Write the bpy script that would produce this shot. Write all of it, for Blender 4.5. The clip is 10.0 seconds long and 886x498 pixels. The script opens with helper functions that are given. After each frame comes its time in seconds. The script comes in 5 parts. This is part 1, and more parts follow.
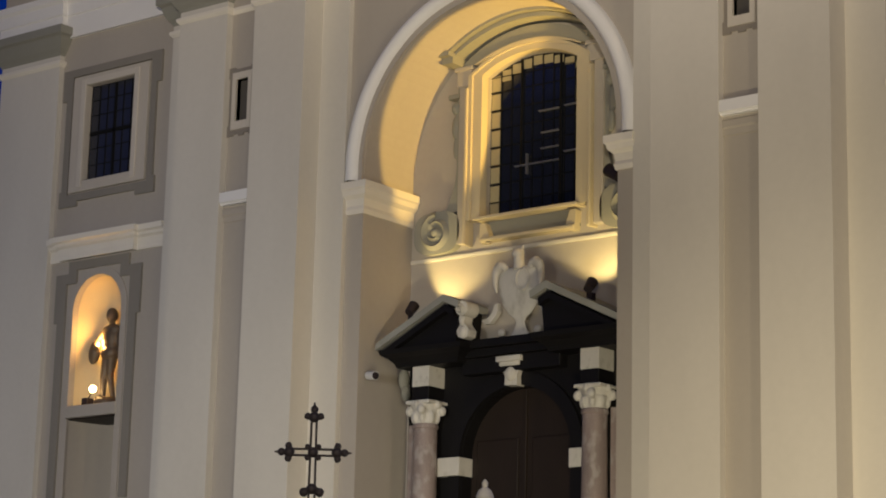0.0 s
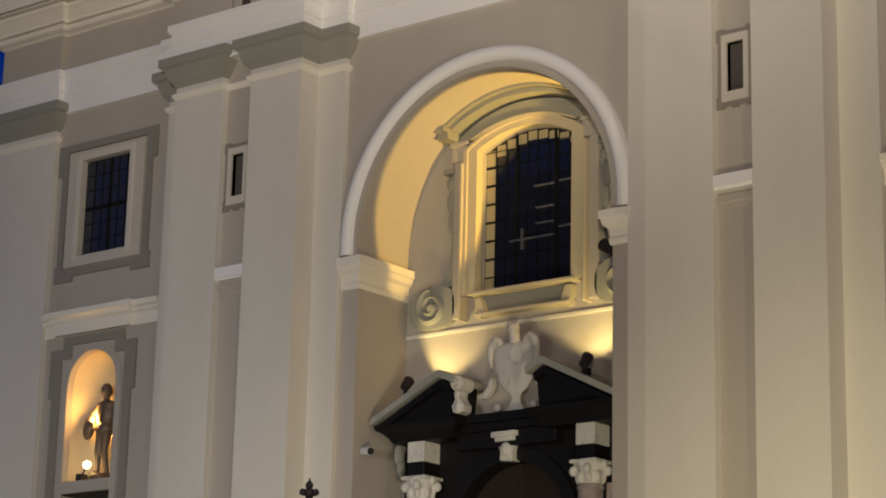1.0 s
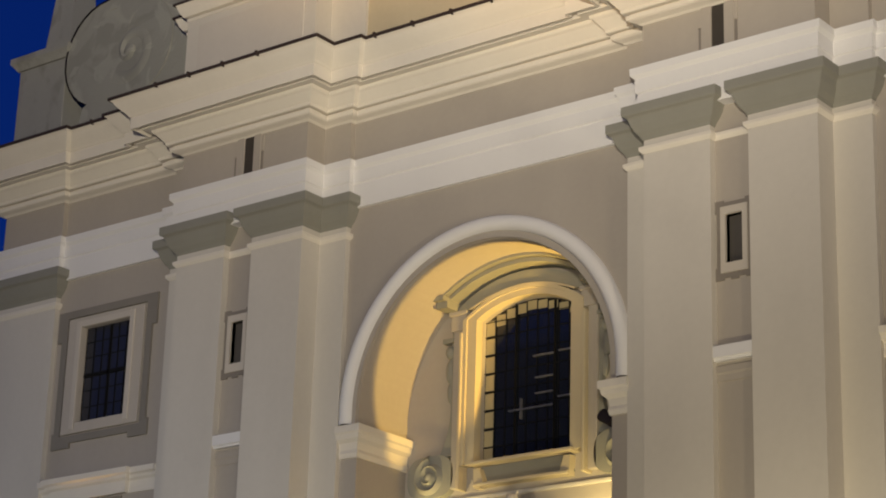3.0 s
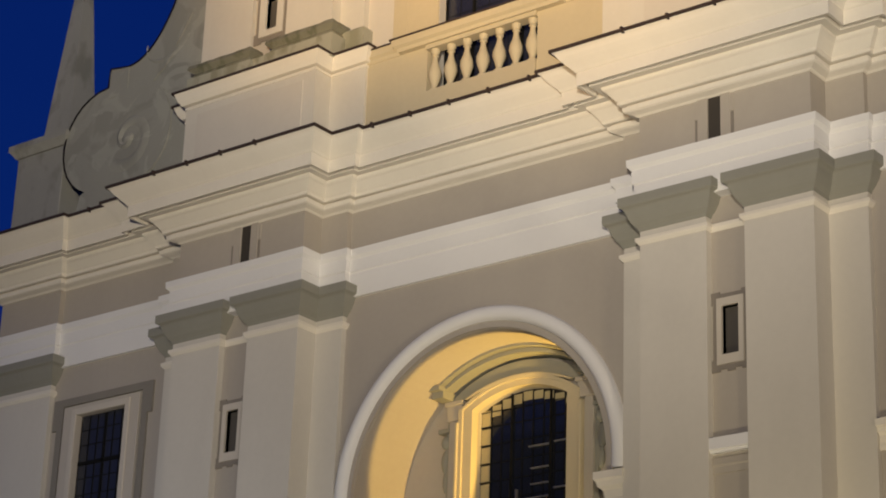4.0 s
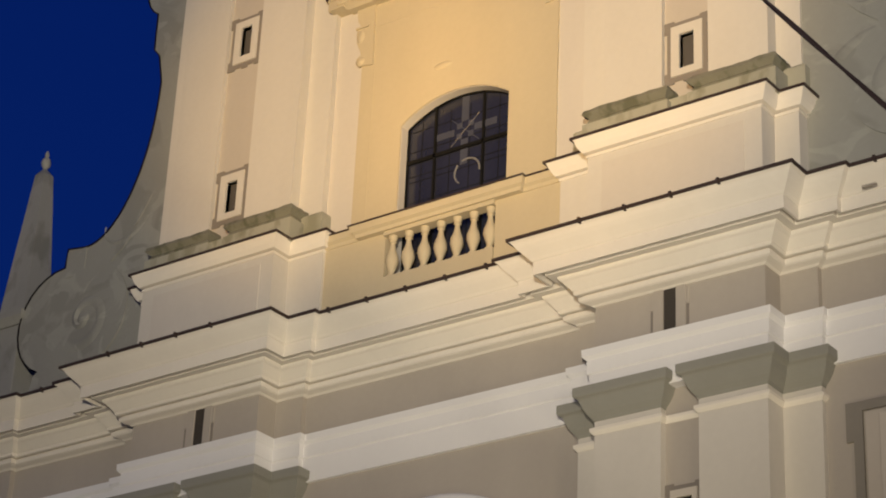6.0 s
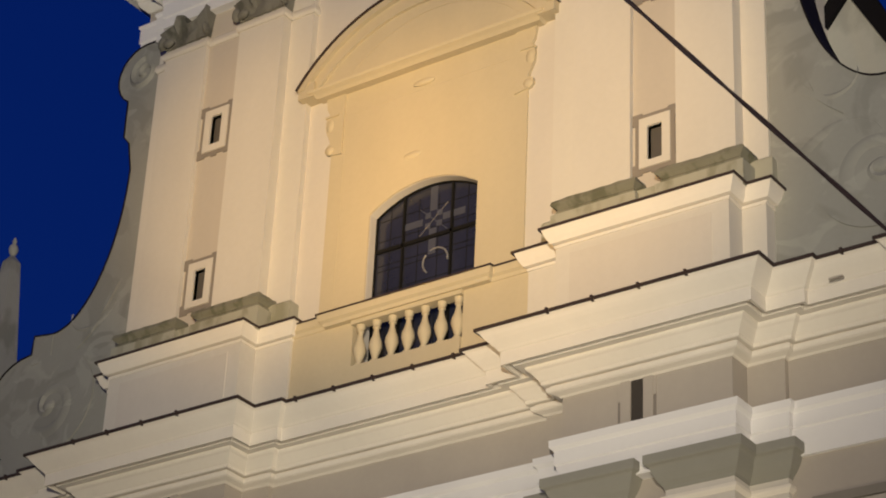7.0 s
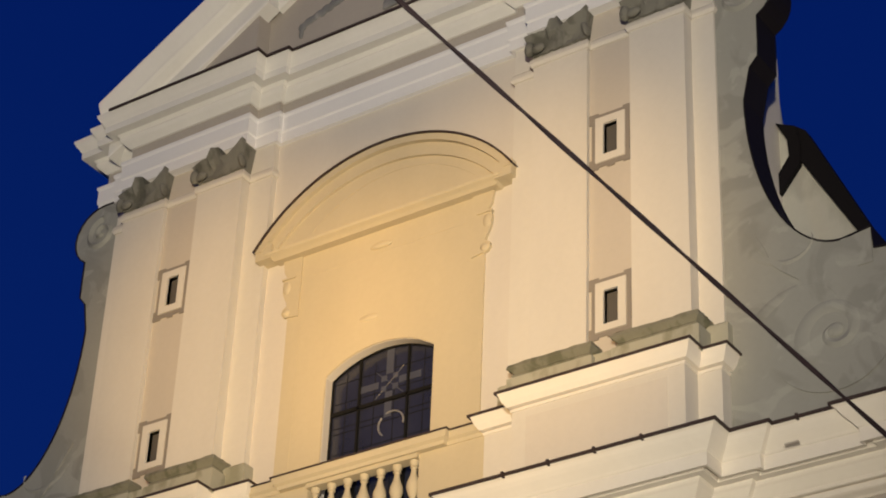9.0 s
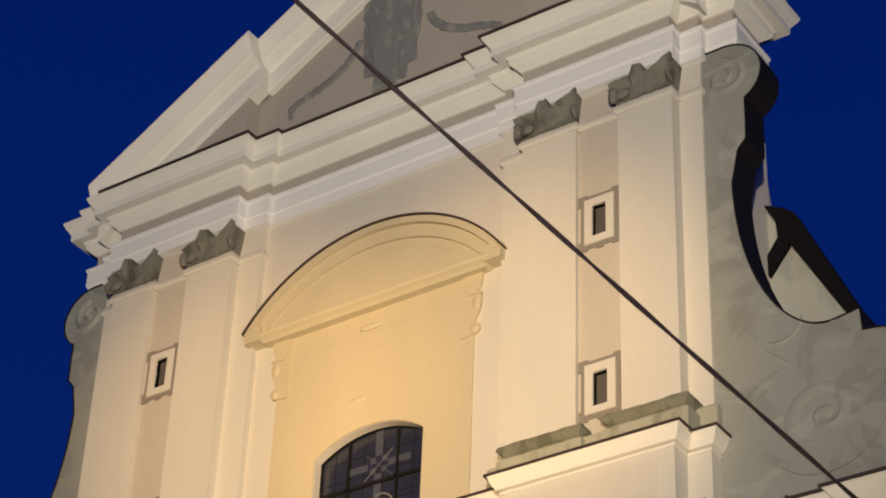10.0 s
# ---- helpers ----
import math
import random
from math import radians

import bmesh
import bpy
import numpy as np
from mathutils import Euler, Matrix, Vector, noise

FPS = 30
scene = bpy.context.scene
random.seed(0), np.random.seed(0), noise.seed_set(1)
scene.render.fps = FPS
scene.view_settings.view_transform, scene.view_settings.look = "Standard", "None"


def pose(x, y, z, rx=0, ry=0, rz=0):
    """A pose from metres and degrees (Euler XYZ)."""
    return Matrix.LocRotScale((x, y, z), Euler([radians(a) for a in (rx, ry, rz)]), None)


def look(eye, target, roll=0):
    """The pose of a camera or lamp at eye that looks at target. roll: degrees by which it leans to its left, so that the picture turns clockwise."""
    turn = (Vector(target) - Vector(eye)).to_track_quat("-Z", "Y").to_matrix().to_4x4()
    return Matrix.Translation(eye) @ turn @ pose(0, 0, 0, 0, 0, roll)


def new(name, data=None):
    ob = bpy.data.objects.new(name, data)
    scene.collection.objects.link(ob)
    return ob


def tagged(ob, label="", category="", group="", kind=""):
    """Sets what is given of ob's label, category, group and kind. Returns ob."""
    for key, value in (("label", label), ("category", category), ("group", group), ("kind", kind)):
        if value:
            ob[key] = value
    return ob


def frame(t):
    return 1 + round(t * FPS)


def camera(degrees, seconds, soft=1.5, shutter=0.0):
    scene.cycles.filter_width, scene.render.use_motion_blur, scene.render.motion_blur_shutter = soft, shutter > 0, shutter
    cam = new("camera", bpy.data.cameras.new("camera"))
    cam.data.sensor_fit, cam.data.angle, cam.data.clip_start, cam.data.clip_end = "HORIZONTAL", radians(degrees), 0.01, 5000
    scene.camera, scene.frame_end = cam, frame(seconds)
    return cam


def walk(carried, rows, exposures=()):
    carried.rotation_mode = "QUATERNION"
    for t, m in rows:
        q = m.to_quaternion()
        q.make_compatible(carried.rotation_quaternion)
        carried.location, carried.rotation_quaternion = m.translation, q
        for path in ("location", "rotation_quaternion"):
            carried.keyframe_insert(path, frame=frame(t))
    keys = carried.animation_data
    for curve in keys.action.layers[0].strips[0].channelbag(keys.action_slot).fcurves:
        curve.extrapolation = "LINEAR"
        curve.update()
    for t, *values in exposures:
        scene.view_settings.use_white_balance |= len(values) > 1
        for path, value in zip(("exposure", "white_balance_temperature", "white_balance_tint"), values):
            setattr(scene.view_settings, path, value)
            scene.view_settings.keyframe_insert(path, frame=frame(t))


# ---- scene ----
cam = camera(22.716, 10.0, soft=1.9)
EYE = (21.326, -28.0, 1.6)
# seconds, turn to the left, tilt up, lean
ROWS = [
    (0.0, 38.381, 12.858, -1.386),
    (0.5, 38.359, 13.805, -1.358),
    (1.0, 38.298, 14.809, -1.315),
    (1.5, 38.268, 15.866, -1.332),
    (2.0, 38.291, 16.962, -1.464),
    (3.5, 38.425, 20.349, -1.924),
    (4.0, 38.386, 21.533, -2.116),
    (4.5, 38.271, 22.736, -2.353),
    (5.0, 38.047, 23.952, -2.567),
    (5.5, 37.735, 25.187, -2.696),
    (7.0, 36.543, 28.788, -2.788),
    (7.5, 36.190, 29.868, -2.761),
    (8.0, 35.887, 30.941, -2.666),
    (8.5, 35.639, 32.014, -2.615),
    (9.0, 35.459, 33.072, -2.623),
    (9.5, 35.330, 34.169, -2.557),
    (10.0, 35.234, 35.210, -2.480),
]
walk(cam, [(t, pose(*EYE, 0, 0, yaw) @ pose(0, 0, 0, 90 + pitch) @ pose(0, 0, 0, 0, 0, -lean)) for t, yaw, pitch, lean in ROWS],
     exposures=[(0.0, 0.0), (3.5, -0.02), (5.5, -0.05), (7.0, -0.10), (8.5, -0.04), (9.5, 0.03), (10.0, 0.05)])

# ---------------- light ----------------
world = bpy.data.worlds.new("night")
scene.world = world
world.use_nodes = True
wn, wl = world.node_tree.nodes, world.node_tree.links
wtc = wn.new("ShaderNodeTexCoord")
wsep = wn.new("ShaderNodeSeparateXYZ")
wl.new(wtc.outputs["Generated"], wsep.inputs[0])
wr = wn.new("ShaderNodeValToRGB")
wr.color_ramp.elements[0].position, wr.color_ramp.elements[0].color = 0.0, (0.003, 0.020, 0.150, 1)
wr.color_ramp.elements[1].position, wr.color_ramp.elements[1].color = 0.75, (0.0005, 0.0095, 0.102, 1)
wl.new(wsep.outputs["Z"], wr.inputs[0])
wl.new(wr.outputs[0], wn["Background"].inputs[0])
wn["Background"].inputs[1].default_value = 1.0


def spot(name, eye, target, watts, colour, angle, blend=0.5, size=0.15):
    d = bpy.data.lights.new(name, "SPOT")
    d.energy, d.color, d.spot_size, d.spot_blend, d.shadow_soft_size = watts, colour, radians(angle), blend, size
    ob = new(name, d)
    ob.matrix_world = look(eye, target)
    return ob


def bulb(name, at, watts, colour, size=0.05):
    d = bpy.data.lights.new(name, "POINT")
    d.energy, d.color, d.shadow_soft_size = watts, colour, size
    ob = new(name, d)
    ob.location = at
    return ob


WARM, AMBER, GOLD = (1.0, 0.88, 0.69), (1.0, 0.59, 0.18), (1.0, 0.62, 0.16)
# floodlights out of view, assumed from how brightly the front is lit
spot("square_floodlight", (29, -42, 4), (-3.2, 0, 29.6), 89000, WARM, 40.5, 0.95, 0.35)
spot("square_floodlight", (22, -30, 2), (3.6, 0, 18.4), 12000, (1.0, 0.88, 0.70), 27, 1.0, 0.35)
# far amber beams added in place of unseen lamps on the balcony
spot("balcony_floodlight", (22, -50, 6), (-3.1, 0, 23.4), 92000, AMBER, 10.0, 1.0, 0.5)
spot("balcony_floodlight", (14, -56, 8), (2.7, 0, 22.2), 90000, AMBER, 11.6, 1.0, 0.5)
# unseen lamps and added fills; the first stands beside the camera
spot("street_fill_light", (20, -27, 5.5), (5.0, 0, 2.0), 6400, (1.0, 0.87, 0.62), 50, 0.95, 0.6)
spot("street_fill_light", (26, -13, 5.5), (-3.6, 0, 11.5), 3200, (1.0, 0.80, 0.50), 46, 0.9, 0.6)
spot("street_fill_light", (6, -30, 5.5), (-10.2, 0, 4.2), 15200, (0.99, 0.955, 0.885), 48, 0.95, 0.8)
spot("low_fill_light", (10, -11, 1.0), (7, 0, 3.0), 3700, (1.0, 0.86, 0.58), 110, 1.0, 0.4)
# the lamps of the arched recess and of the statue's niche
for x, over in ((-1.92, -1.55), (1.75, 1.35)):
    spot("portal_lamp_light", (x, 0.66, 9.02), (over, 1.35, 9.95), 112, (1.0, 0.74, 0.28), 80, 0.6, 0.04)
# this lamp throws a tall narrow beam across the recess
beam = spot("recess_lamp_light", (2.40, 0.42, 11.40), (-2.6, 1.02, 14.2), 1000, (1.0, 0.62, 0.13), 80, 0.25, 0.05)
beam.matrix_world = beam.matrix_world @ Matrix.Diagonal((0.235, 1.0, 1.0, 1.0))
spot("recess_lamp_light", (2.02, 0.57, 10.85), (-2.6, 0.60, 9.4), 75, GOLD, 52, 0.8, 0.05)
bulb("niche_lamp_light", (-9.30, 0.26, 9.00), 88, (1.0, 0.53, 0.15), 0.08)


# ---------------- materials ----------------
def material(name, colour, rough=0.85, spread=0.12, big=0.6, fine=14.0, bump=0.25, metal=0.0, stain=None, stain_at=0.62, spec=0.3):
    m = bpy.data.materials.new(name)
    m.use_nodes = True
    n, l = m.node_tree.nodes, m.node_tree.links
    b = n["Principled BSDF"]
    tc = n.new("ShaderNodeTexCoord")
    n1 = n.new("ShaderNodeTexNoise")
    n1.inputs["Scale"].default_value, n1.inputs["Detail"].default_value = big, 6
    n2 = n.new("ShaderNodeTexNoise")
    n2.inputs["Scale"].default_value, n2.inputs["Detail"].default_value = fine, 5
    # the broad tone runs down the wall a little, as rain leaves it
    run = n.new("ShaderNodeMapping")
    run.inputs["Scale"].default_value = (1.25, 1.25, 0.40)
    l.new(tc.outputs["Object"], run.inputs[0])
    l.new(run.outputs[0], n1.inputs["Vector"])
    l.new(tc.outputs["Object"], n2.inputs["Vector"])
    mix = n.new("ShaderNodeMix")
    mix.data_type = "RGBA"
    mix.inputs[6].default_value = (*[c * (1 - spread) for c in colour], 1)
    mix.inputs[7].default_value = (*[min(1, c * (1 + spread)) for c in colour], 1)
    add = n.new("ShaderNodeMath")
    add.operation = "ADD"
    half = n.new("ShaderNodeMath")
    half.operation = "MULTIPLY_ADD"
    half.inputs[1].default_value, half.inputs[2].default_value = 0.35, -0.17
    l.new(n2.outputs["Fac"], half.inputs[0])
    l.new(n1.outputs["Fac"], add.inputs[0])
    l.new(half.outputs[0], add.inputs[1])
    l.new(add.outputs[0], mix.inputs[0])
    out = mix.outputs[2]
    if stain:
        n3 = n.new("ShaderNodeTexNoise")
        n3.inputs["Scale"].default_value, n3.inputs["Detail"].default_value = big * 2.3, 8
        mp = n.new("ShaderNodeMapping")
        mp.inputs["Scale"].default_value = (1, 1, 0.55)
        l.new(tc.outputs["Object"], mp.inputs[0])
        l.new(mp.outputs[0], n3.inputs["Vector"])
        ramp = n.new("ShaderNodeValToRGB")
        ramp.color_ramp.elements[0].position, ramp.color_ramp.elements[1].position = stain_at - 0.08, stain_at + 0.06
        l.new(n3.outputs["Fac"], ramp.inputs[0])
        mix2 = n.new("ShaderNodeMix")
        mix2.data_type = "RGBA"
        l.new(ramp.outputs[0], mix2.inputs[0])
        l.new(out, mix2.inputs[6])
        mix2.inputs[7].default_value = (*stain, 1)
        out = mix2.outputs[2]
    l.new(out, b.inputs["Base Color"])
    b.inputs["Roughness"].default_value = rough
    b.inputs["Metallic"].default_value = metal
    b.inputs["Specular IOR Level"].default_value = spec
    bp = n.new("ShaderNodeBump")
    bp.inputs["Strength"].default_value, bp.inputs["Distance"].default_value = bump, 0.02
    l.new(n2.outputs["Fac"], bp.inputs["Height"])
    l.new(bp.outputs[0], b.inputs["Normal"])
    return m


CREAM = material("cream_plaster", (0.59, 0.557, 0.495), 0.9, 0.10, 0.6, 9, 0.14)
TAUPE = material("taupe_plaster", (0.40, 0.362, 0.315), 0.9, 0.10, 0.6, 9, 0.14)
WHITE = material("white_plaster", (0.74, 0.73, 0.72), 0.9, 0.04, 0.6, 9, 0.12)
IVORY = material("ivory_plaster", (0.72, 0.675, 0.595), 0.9, 0.08, 0.7, 9, 0.12)
GREY = material("grey_plaster", (0.30, 0.30, 0.272), 0.92, 0.10, 0.8, 8, 0.3, stain=(0.26, 0.26, 0.235), stain_at=0.58)
STONE = material("weathered_stone", (0.27, 0.265, 0.225), 0.95, 0.25, 1.6, 12, 0.7, stain=(0.13, 0.13, 0.10), stain_at=0.6)
CAPSTONE = material("grey_painted_stone", (0.265, 0.26, 0.225), 0.9, 0.08, 0.9, 10, 0.3)
BLACK = material("black_marble", (0.007, 0.0065, 0.007), 0.5, 0.3, 1.5, 12, 0.05, spec=0.22)
PALE = material("pale_marble", (0.56, 0.54, 0.49), 0.65, 0.14, 2.5, 14, 0.25, stain=(0.40, 0.38, 0.34), stain_at=0.66)
GRANITE = material("red_granite", (0.25, 0.20, 0.185), 0.5, 0.45, 3.0, 34, 0.12, stain=(0.34, 0.30, 0.28), stain_at=0.58)
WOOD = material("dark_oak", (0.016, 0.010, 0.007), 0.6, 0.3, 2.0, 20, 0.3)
IRON = material("wrought_iron", (0.05, 0.042, 0.046), 0.6, 0.3, 3.0, 30, 0.2, metal=0.3)
SHEET = material("dark_roof_metal", (0.045, 0.030, 0.026), 0.6, 0.2, 2.0, 20, 0.1)
BRONZE = material("dark_bronze", (0.13, 0.10, 0.07), 0.5, 0.25, 3.0, 20, 0.25, metal=0.3)
RUBBER = material("black_rubber", (0.022, 0.016, 0.018), 0.6, 0.2, 3.0, 20, 0.1)
PLASTIC = material("white_housing", (0.6, 0.6, 0.6), 0.45, 0.05, 3.0, 20, 0.05)
PAVING = material("stone_paving", (0.16, 0.15, 0.14), 0.9, 0.2, 0.4, 5, 0.4)
GLASS = material("window_glass", (0.012, 0.014, 0.022), 0.06, 0.2, 1.0, 3, 0.02, spec=0.9)
LEAD = material("window_bars", (0.009, 0.009, 0.009), 0.7, 0.2, 3.0, 20, 0.1, spec=0.1)
REFLECT = material("pale_reflection", (0.40, 0.34, 0.20), 0.3, 0.2, 2.0, 10, 0.05)
BAND = material("dark_taupe_paint", (0.225, 0.20, 0.175), 0.9, 0.06, 0.6, 9, 0.12)
PANEL = material("rosy_cream_plaster", (0.57, 0.53, 0.47), 0.9, 0.09, 0.6, 9, 0.12)
BAYP = material("yellow_cream_plaster", (0.51, 0.44, 0.305), 0.9, 0.11, 0.6, 9, 0.14)
GLINT = material("grey_glint", (0.30, 0.30, 0.30), 0.4, 0.2, 3.0, 20, 0.1, metal=0.7)
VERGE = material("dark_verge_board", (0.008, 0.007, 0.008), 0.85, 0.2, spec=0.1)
UTAUPE = material("light_taupe_plaster", (0.48, 0.435, 0.375), 0.9, 0.10, 0.6, 9, 0.14)
SAND = material("sand_plaster", (0.535, 0.49, 0.425), 0.9, 0.07, 0.5, 9, 0.14)
CHALK = material("chalk_white_plaster", (0.72, 0.70, 0.65), 0.9, 0.09, 0.7, 9, 0.14)
SOOT = material("sooty_stone", (0.17, 0.165, 0.14), 0.95, 0.2, 1.6, 12, 0.7, stain=(0.10, 0.098, 0.08), stain_at=0.58)
SLATE = material("dark_weathered_plaster", (0.29, 0.29, 0.268), 0.93, 0.12, 0.9, 8, 0.35, stain=(0.21, 0.21, 0.19), stain_at=0.6)
SURROUND = material("drab_grey_paint", (0.235, 0.215, 0.185), 0.9, 0.10, 0.9, 9, 0.25)
WORN = material("worn_pale_stone", (0.57, 0.55, 0.50), 0.8, 0.15, 2.0, 14, 0.4, stain=(0.44, 0.42, 0.375), stain_at=0.6)
WORNREL = material("worn_grey_stucco", (0.20, 0.20, 0.195), 0.95, 0.22, 1.8, 10, 0.6, stain=(0.29, 0.28, 0.265), stain_at=0.60)
NICHEY = material("ochre_plaster", (0.60, 0.50, 0.32), 0.9, 0.06, 0.8, 9, 0.14)
CABLE = material("brown_cable_sheath", (0.013, 0.008, 0.010), 0.65, 0.25, 3.0, 20, 0.1, spec=0.12)
SHADETIN = material("shaded_sheet_metal", (0.012, 0.010, 0.012), 0.7, 0.2, 2.0, 20, 0.1, spec=0.12)
SLIT = material("dark_brown_slit", (0.05, 0.043, 0.036), 0.8, 0.2)
DIMGLASS = material("dim_window_glass", (0.024, 0.026, 0.036), 0.22, 0.35, 1.2, 5, 0.08, spec=0.5)
DUSTY = material("dusty_leaded_glass", (0.022, 0.024, 0.040), 0.18, 0.5, 1.1, 6, 0.10, spec=0.7)
MOTIF = material("pale_leaded_glass", (0.055, 0.06, 0.085), 0.4, 0.25, 2.0, 10, 0.05)
PALEARC = material("milky_glass", (0.17, 0.17, 0.18), 0.4, 0.25, 2.0, 10, 0.05)
LIMEWASH = material("grey_limewash", (0.43, 0.425, 0.375), 0.92, 0.12, 0.8, 9, 0.25, stain=(0.36, 0.355, 0.31), stain_at=0.6)
DUSKY = material("grey_pane", (0.085, 0.077, 0.070), 0.55, 0.2, 1.0, 3, 0.02, spec=0.3)


def patched_plaster():
    """Grey lime plaster repaired in patches: two greys with brush-edged borders, grain and fine cracks."""
    m = material("patched_grey_plaster", (0.285, 0.285, 0.255), 0.93, 0.10, 0.8, 9, 0.35)
    n, l = m.node_tree.nodes, m.node_tree.links
    b = n["Principled BSDF"]
    base = b.inputs["Base Color"].links[0].from_socket
    tc = n.new("ShaderNodeTexCoord")
    for scale, tint, lo, hi, amount in ((0.55, (0.205, 0.205, 0.185, 1), 0.53, 0.58, 0.50), (0.9, (0.36, 0.36, 0.32, 1), 0.57, 0.62, 0.55)):
        mp = n.new("ShaderNodeMapping")
        mp.inputs["Location"].default_value = (3.0 * scale, 0.4, 7.0 * scale)
        no = n.new("ShaderNodeTexNoise")
        no.inputs["Scale"].default_value, no.inputs["Detail"].default_value, no.inputs["Distortion"].default_value = scale, 3.5, 1.6
        rp = n.new("ShaderNodeMapRange")
        rp.inputs["From Min"].default_value, rp.inputs["From Max"].default_value, rp.inputs["To Max"].default_value = lo, hi, amount
        mx = n.new("ShaderNodeMix")
        mx.data_type = "RGBA"
        mx.inputs[7].default_value = tint
        l.new(tc.outputs["Object"], mp.inputs[0])
        l.new(mp.outputs[0], no.inputs["Vector"])
        l.new(no.outputs["Fac"], rp.inputs["Value"])
        l.new(rp.outputs[0], mx.inputs[0])
        l.new(base, mx.inputs[6])
        base = mx.outputs[2]
    l.new(base, b.inputs["Base Color"])
    return m


PATCHED = patched_plaster()


def lamp_glow():
    m = bpy.data.materials.new("lamp_glow")
    m.use_nodes = True
    b = m.node_tree.nodes["Principled BSDF"]
    b.inputs["Emission Color"].default_value = (1.0, 0.66, 0.28, 1)
    b.inputs["Emission Strength"].default_value = 25
    return m


GLOW = lamp_glow()


# ---------------- mesh helpers ----------------
def part(name, bm, mat, parent=None, label="", smooth=0):
    bmesh.ops.remove_doubles(bm, verts=bm.verts, dist=0.0004)
    bmesh.ops.recalc_face_normals(bm, faces=bm.faces)
    me = bpy.data.meshes.new(name)
    bm.to_mesh(me)
    bm.free()
    me.materials.append(mat)
    if smooth:
        me.shade_smooth()
        me.set_sharp_from_angle(angle=radians(smooth))
    ob = new(name, me)
    if parent:
        ob.parent = parent
    if label:
        ob["label"] = label
    return ob


def thing(name, label, category, at=(0, 0, 0), group=""):
    return tagged(new(name), label, category, group)


def box(bm, x0, x1, y0, y1, z0, z1, bevel=0.0):
    vs = [bm.verts.new(p) for p in ((x0, y0, z0), (x1, y0, z0), (x1, y1, z0), (x0, y1, z0), (x0, y0, z1), (x1, y0, z1), (x1, y1, z1), (x0, y1, z1))]
    fs = [bm.faces.new([vs[i] for i in f]) for f in ((3, 2, 1, 0), (4, 5, 6, 7), (0, 1, 5, 4), (1, 2, 6, 5), (2, 3, 7, 6), (3, 0, 4, 7))]
    if bevel:
        es = list({e for f in fs for e in f.edges})
        bmesh.ops.bevel(bm, geom=es, offset=bevel, segments=2, affect="EDGES", profile=0.5)
    return bm


def boxes(*args, bevel=0.0):
    bm = bmesh.new()
    for a in args:
        box(bm, *a, bevel=bevel)
    return bm


def sweep(bm, path, profile):
    """A closed profile of (outwards, z) along a plan of (x, y) with square corners; outwards is to the right of the way."""
    ns = []
    for (ax, ay), (bx, by) in zip(path, path[1:]):
        d = math.hypot(bx - ax, by - ay)
        ns.append(((by - ay) / d, -(bx - ax) / d))
    rings = []
    for i, (x, y) in enumerate(path):
        a, b = ns[max(0, i - 1)], ns[min(i, len(ns) - 1)]
        k = 1 / (1 + a[0] * b[0] + a[1] * b[1])
        mx, my = (a[0] + b[0]) * k, (a[1] + b[1]) * k
        rings.append([bm.verts.new((x + o * mx, y + o * my, z)) for o, z in profile])
    n = len(profile)
    for r, s in zip(rings, rings[1:]):
        for i in range(n):
            bm.faces.new((r[i], s[i], s[(i + 1) % n], r[(i + 1) % n]))
    bm.faces.new(rings[0])
    bm.faces.new(rings[-1][::-1])
    return bm


def swept(path, profile):
    return sweep(bmesh.new(), path, profile)


def around(x0, x1, yf, yb):
    return [(x0, yb), (x0, yf), (x1, yf), (x1, yb)]


def arc(cx, half, spring, rise, n=24):
    """Points of an arch from its left to its right springing."""
    r = (half * half + rise * rise) / (2 * rise)
    cz = spring + rise - r
    a0 = math.atan2(spring - cz, half)
    return [(cx + r * math.cos(a), cz + r * math.sin(a)) for a in (math.pi - a0 - (math.pi - 2 * a0) * i / n for i in range(n + 1))]


def prism(bm, pts, y0, y1):
    """An outline of (x, z) pushed from y0 to y1; the outline may be concave."""
    a = [bm.verts.new((x, y0, z)) for x, z in pts]
    b = [bm.verts.new((x, y1, z)) for x, z in pts]
    bm.faces.new(a)
    bm.faces.new(b[::-1])
    for i in range(len(pts)):
        j = (i + 1) % len(pts)
        bm.faces.new((a[i], b[i], b[j], a[j]))
    return bm


def arch_wall(bm, x0, x1, z0, z1, cx, half, spring, rise, y0, y1, sill=None, n=24):
    """A wall with an arched opening; sill: where the opening begins, else at the wall's foot."""
    box(bm, x0, cx - half, y0, y1, z0, z1)
    box(bm, cx + half, x1, y0, y1, z0, z1)
    if sill is not None:
        box(bm, cx - half, cx + half, y0, y1, z0, sill)
    p = arc(cx, half, spring, rise, n)
    for (ax, az), (bx, bz) in zip(p, p[1:]):
        v = [bm.verts.new(q) for q in ((ax, y0, az), (bx, y0, bz), (bx, y0, z1), (ax, y0, z1), (ax, y1, az), (bx, y1, bz), (bx, y1, z1), (ax, y1, z1))]
        for f in ((0, 1, 2, 3), (7, 6, 5, 4), (0, 4, 5, 1), (3, 2, 6, 7)):
            bm.faces.new([v[i] for i in f])
    return bm


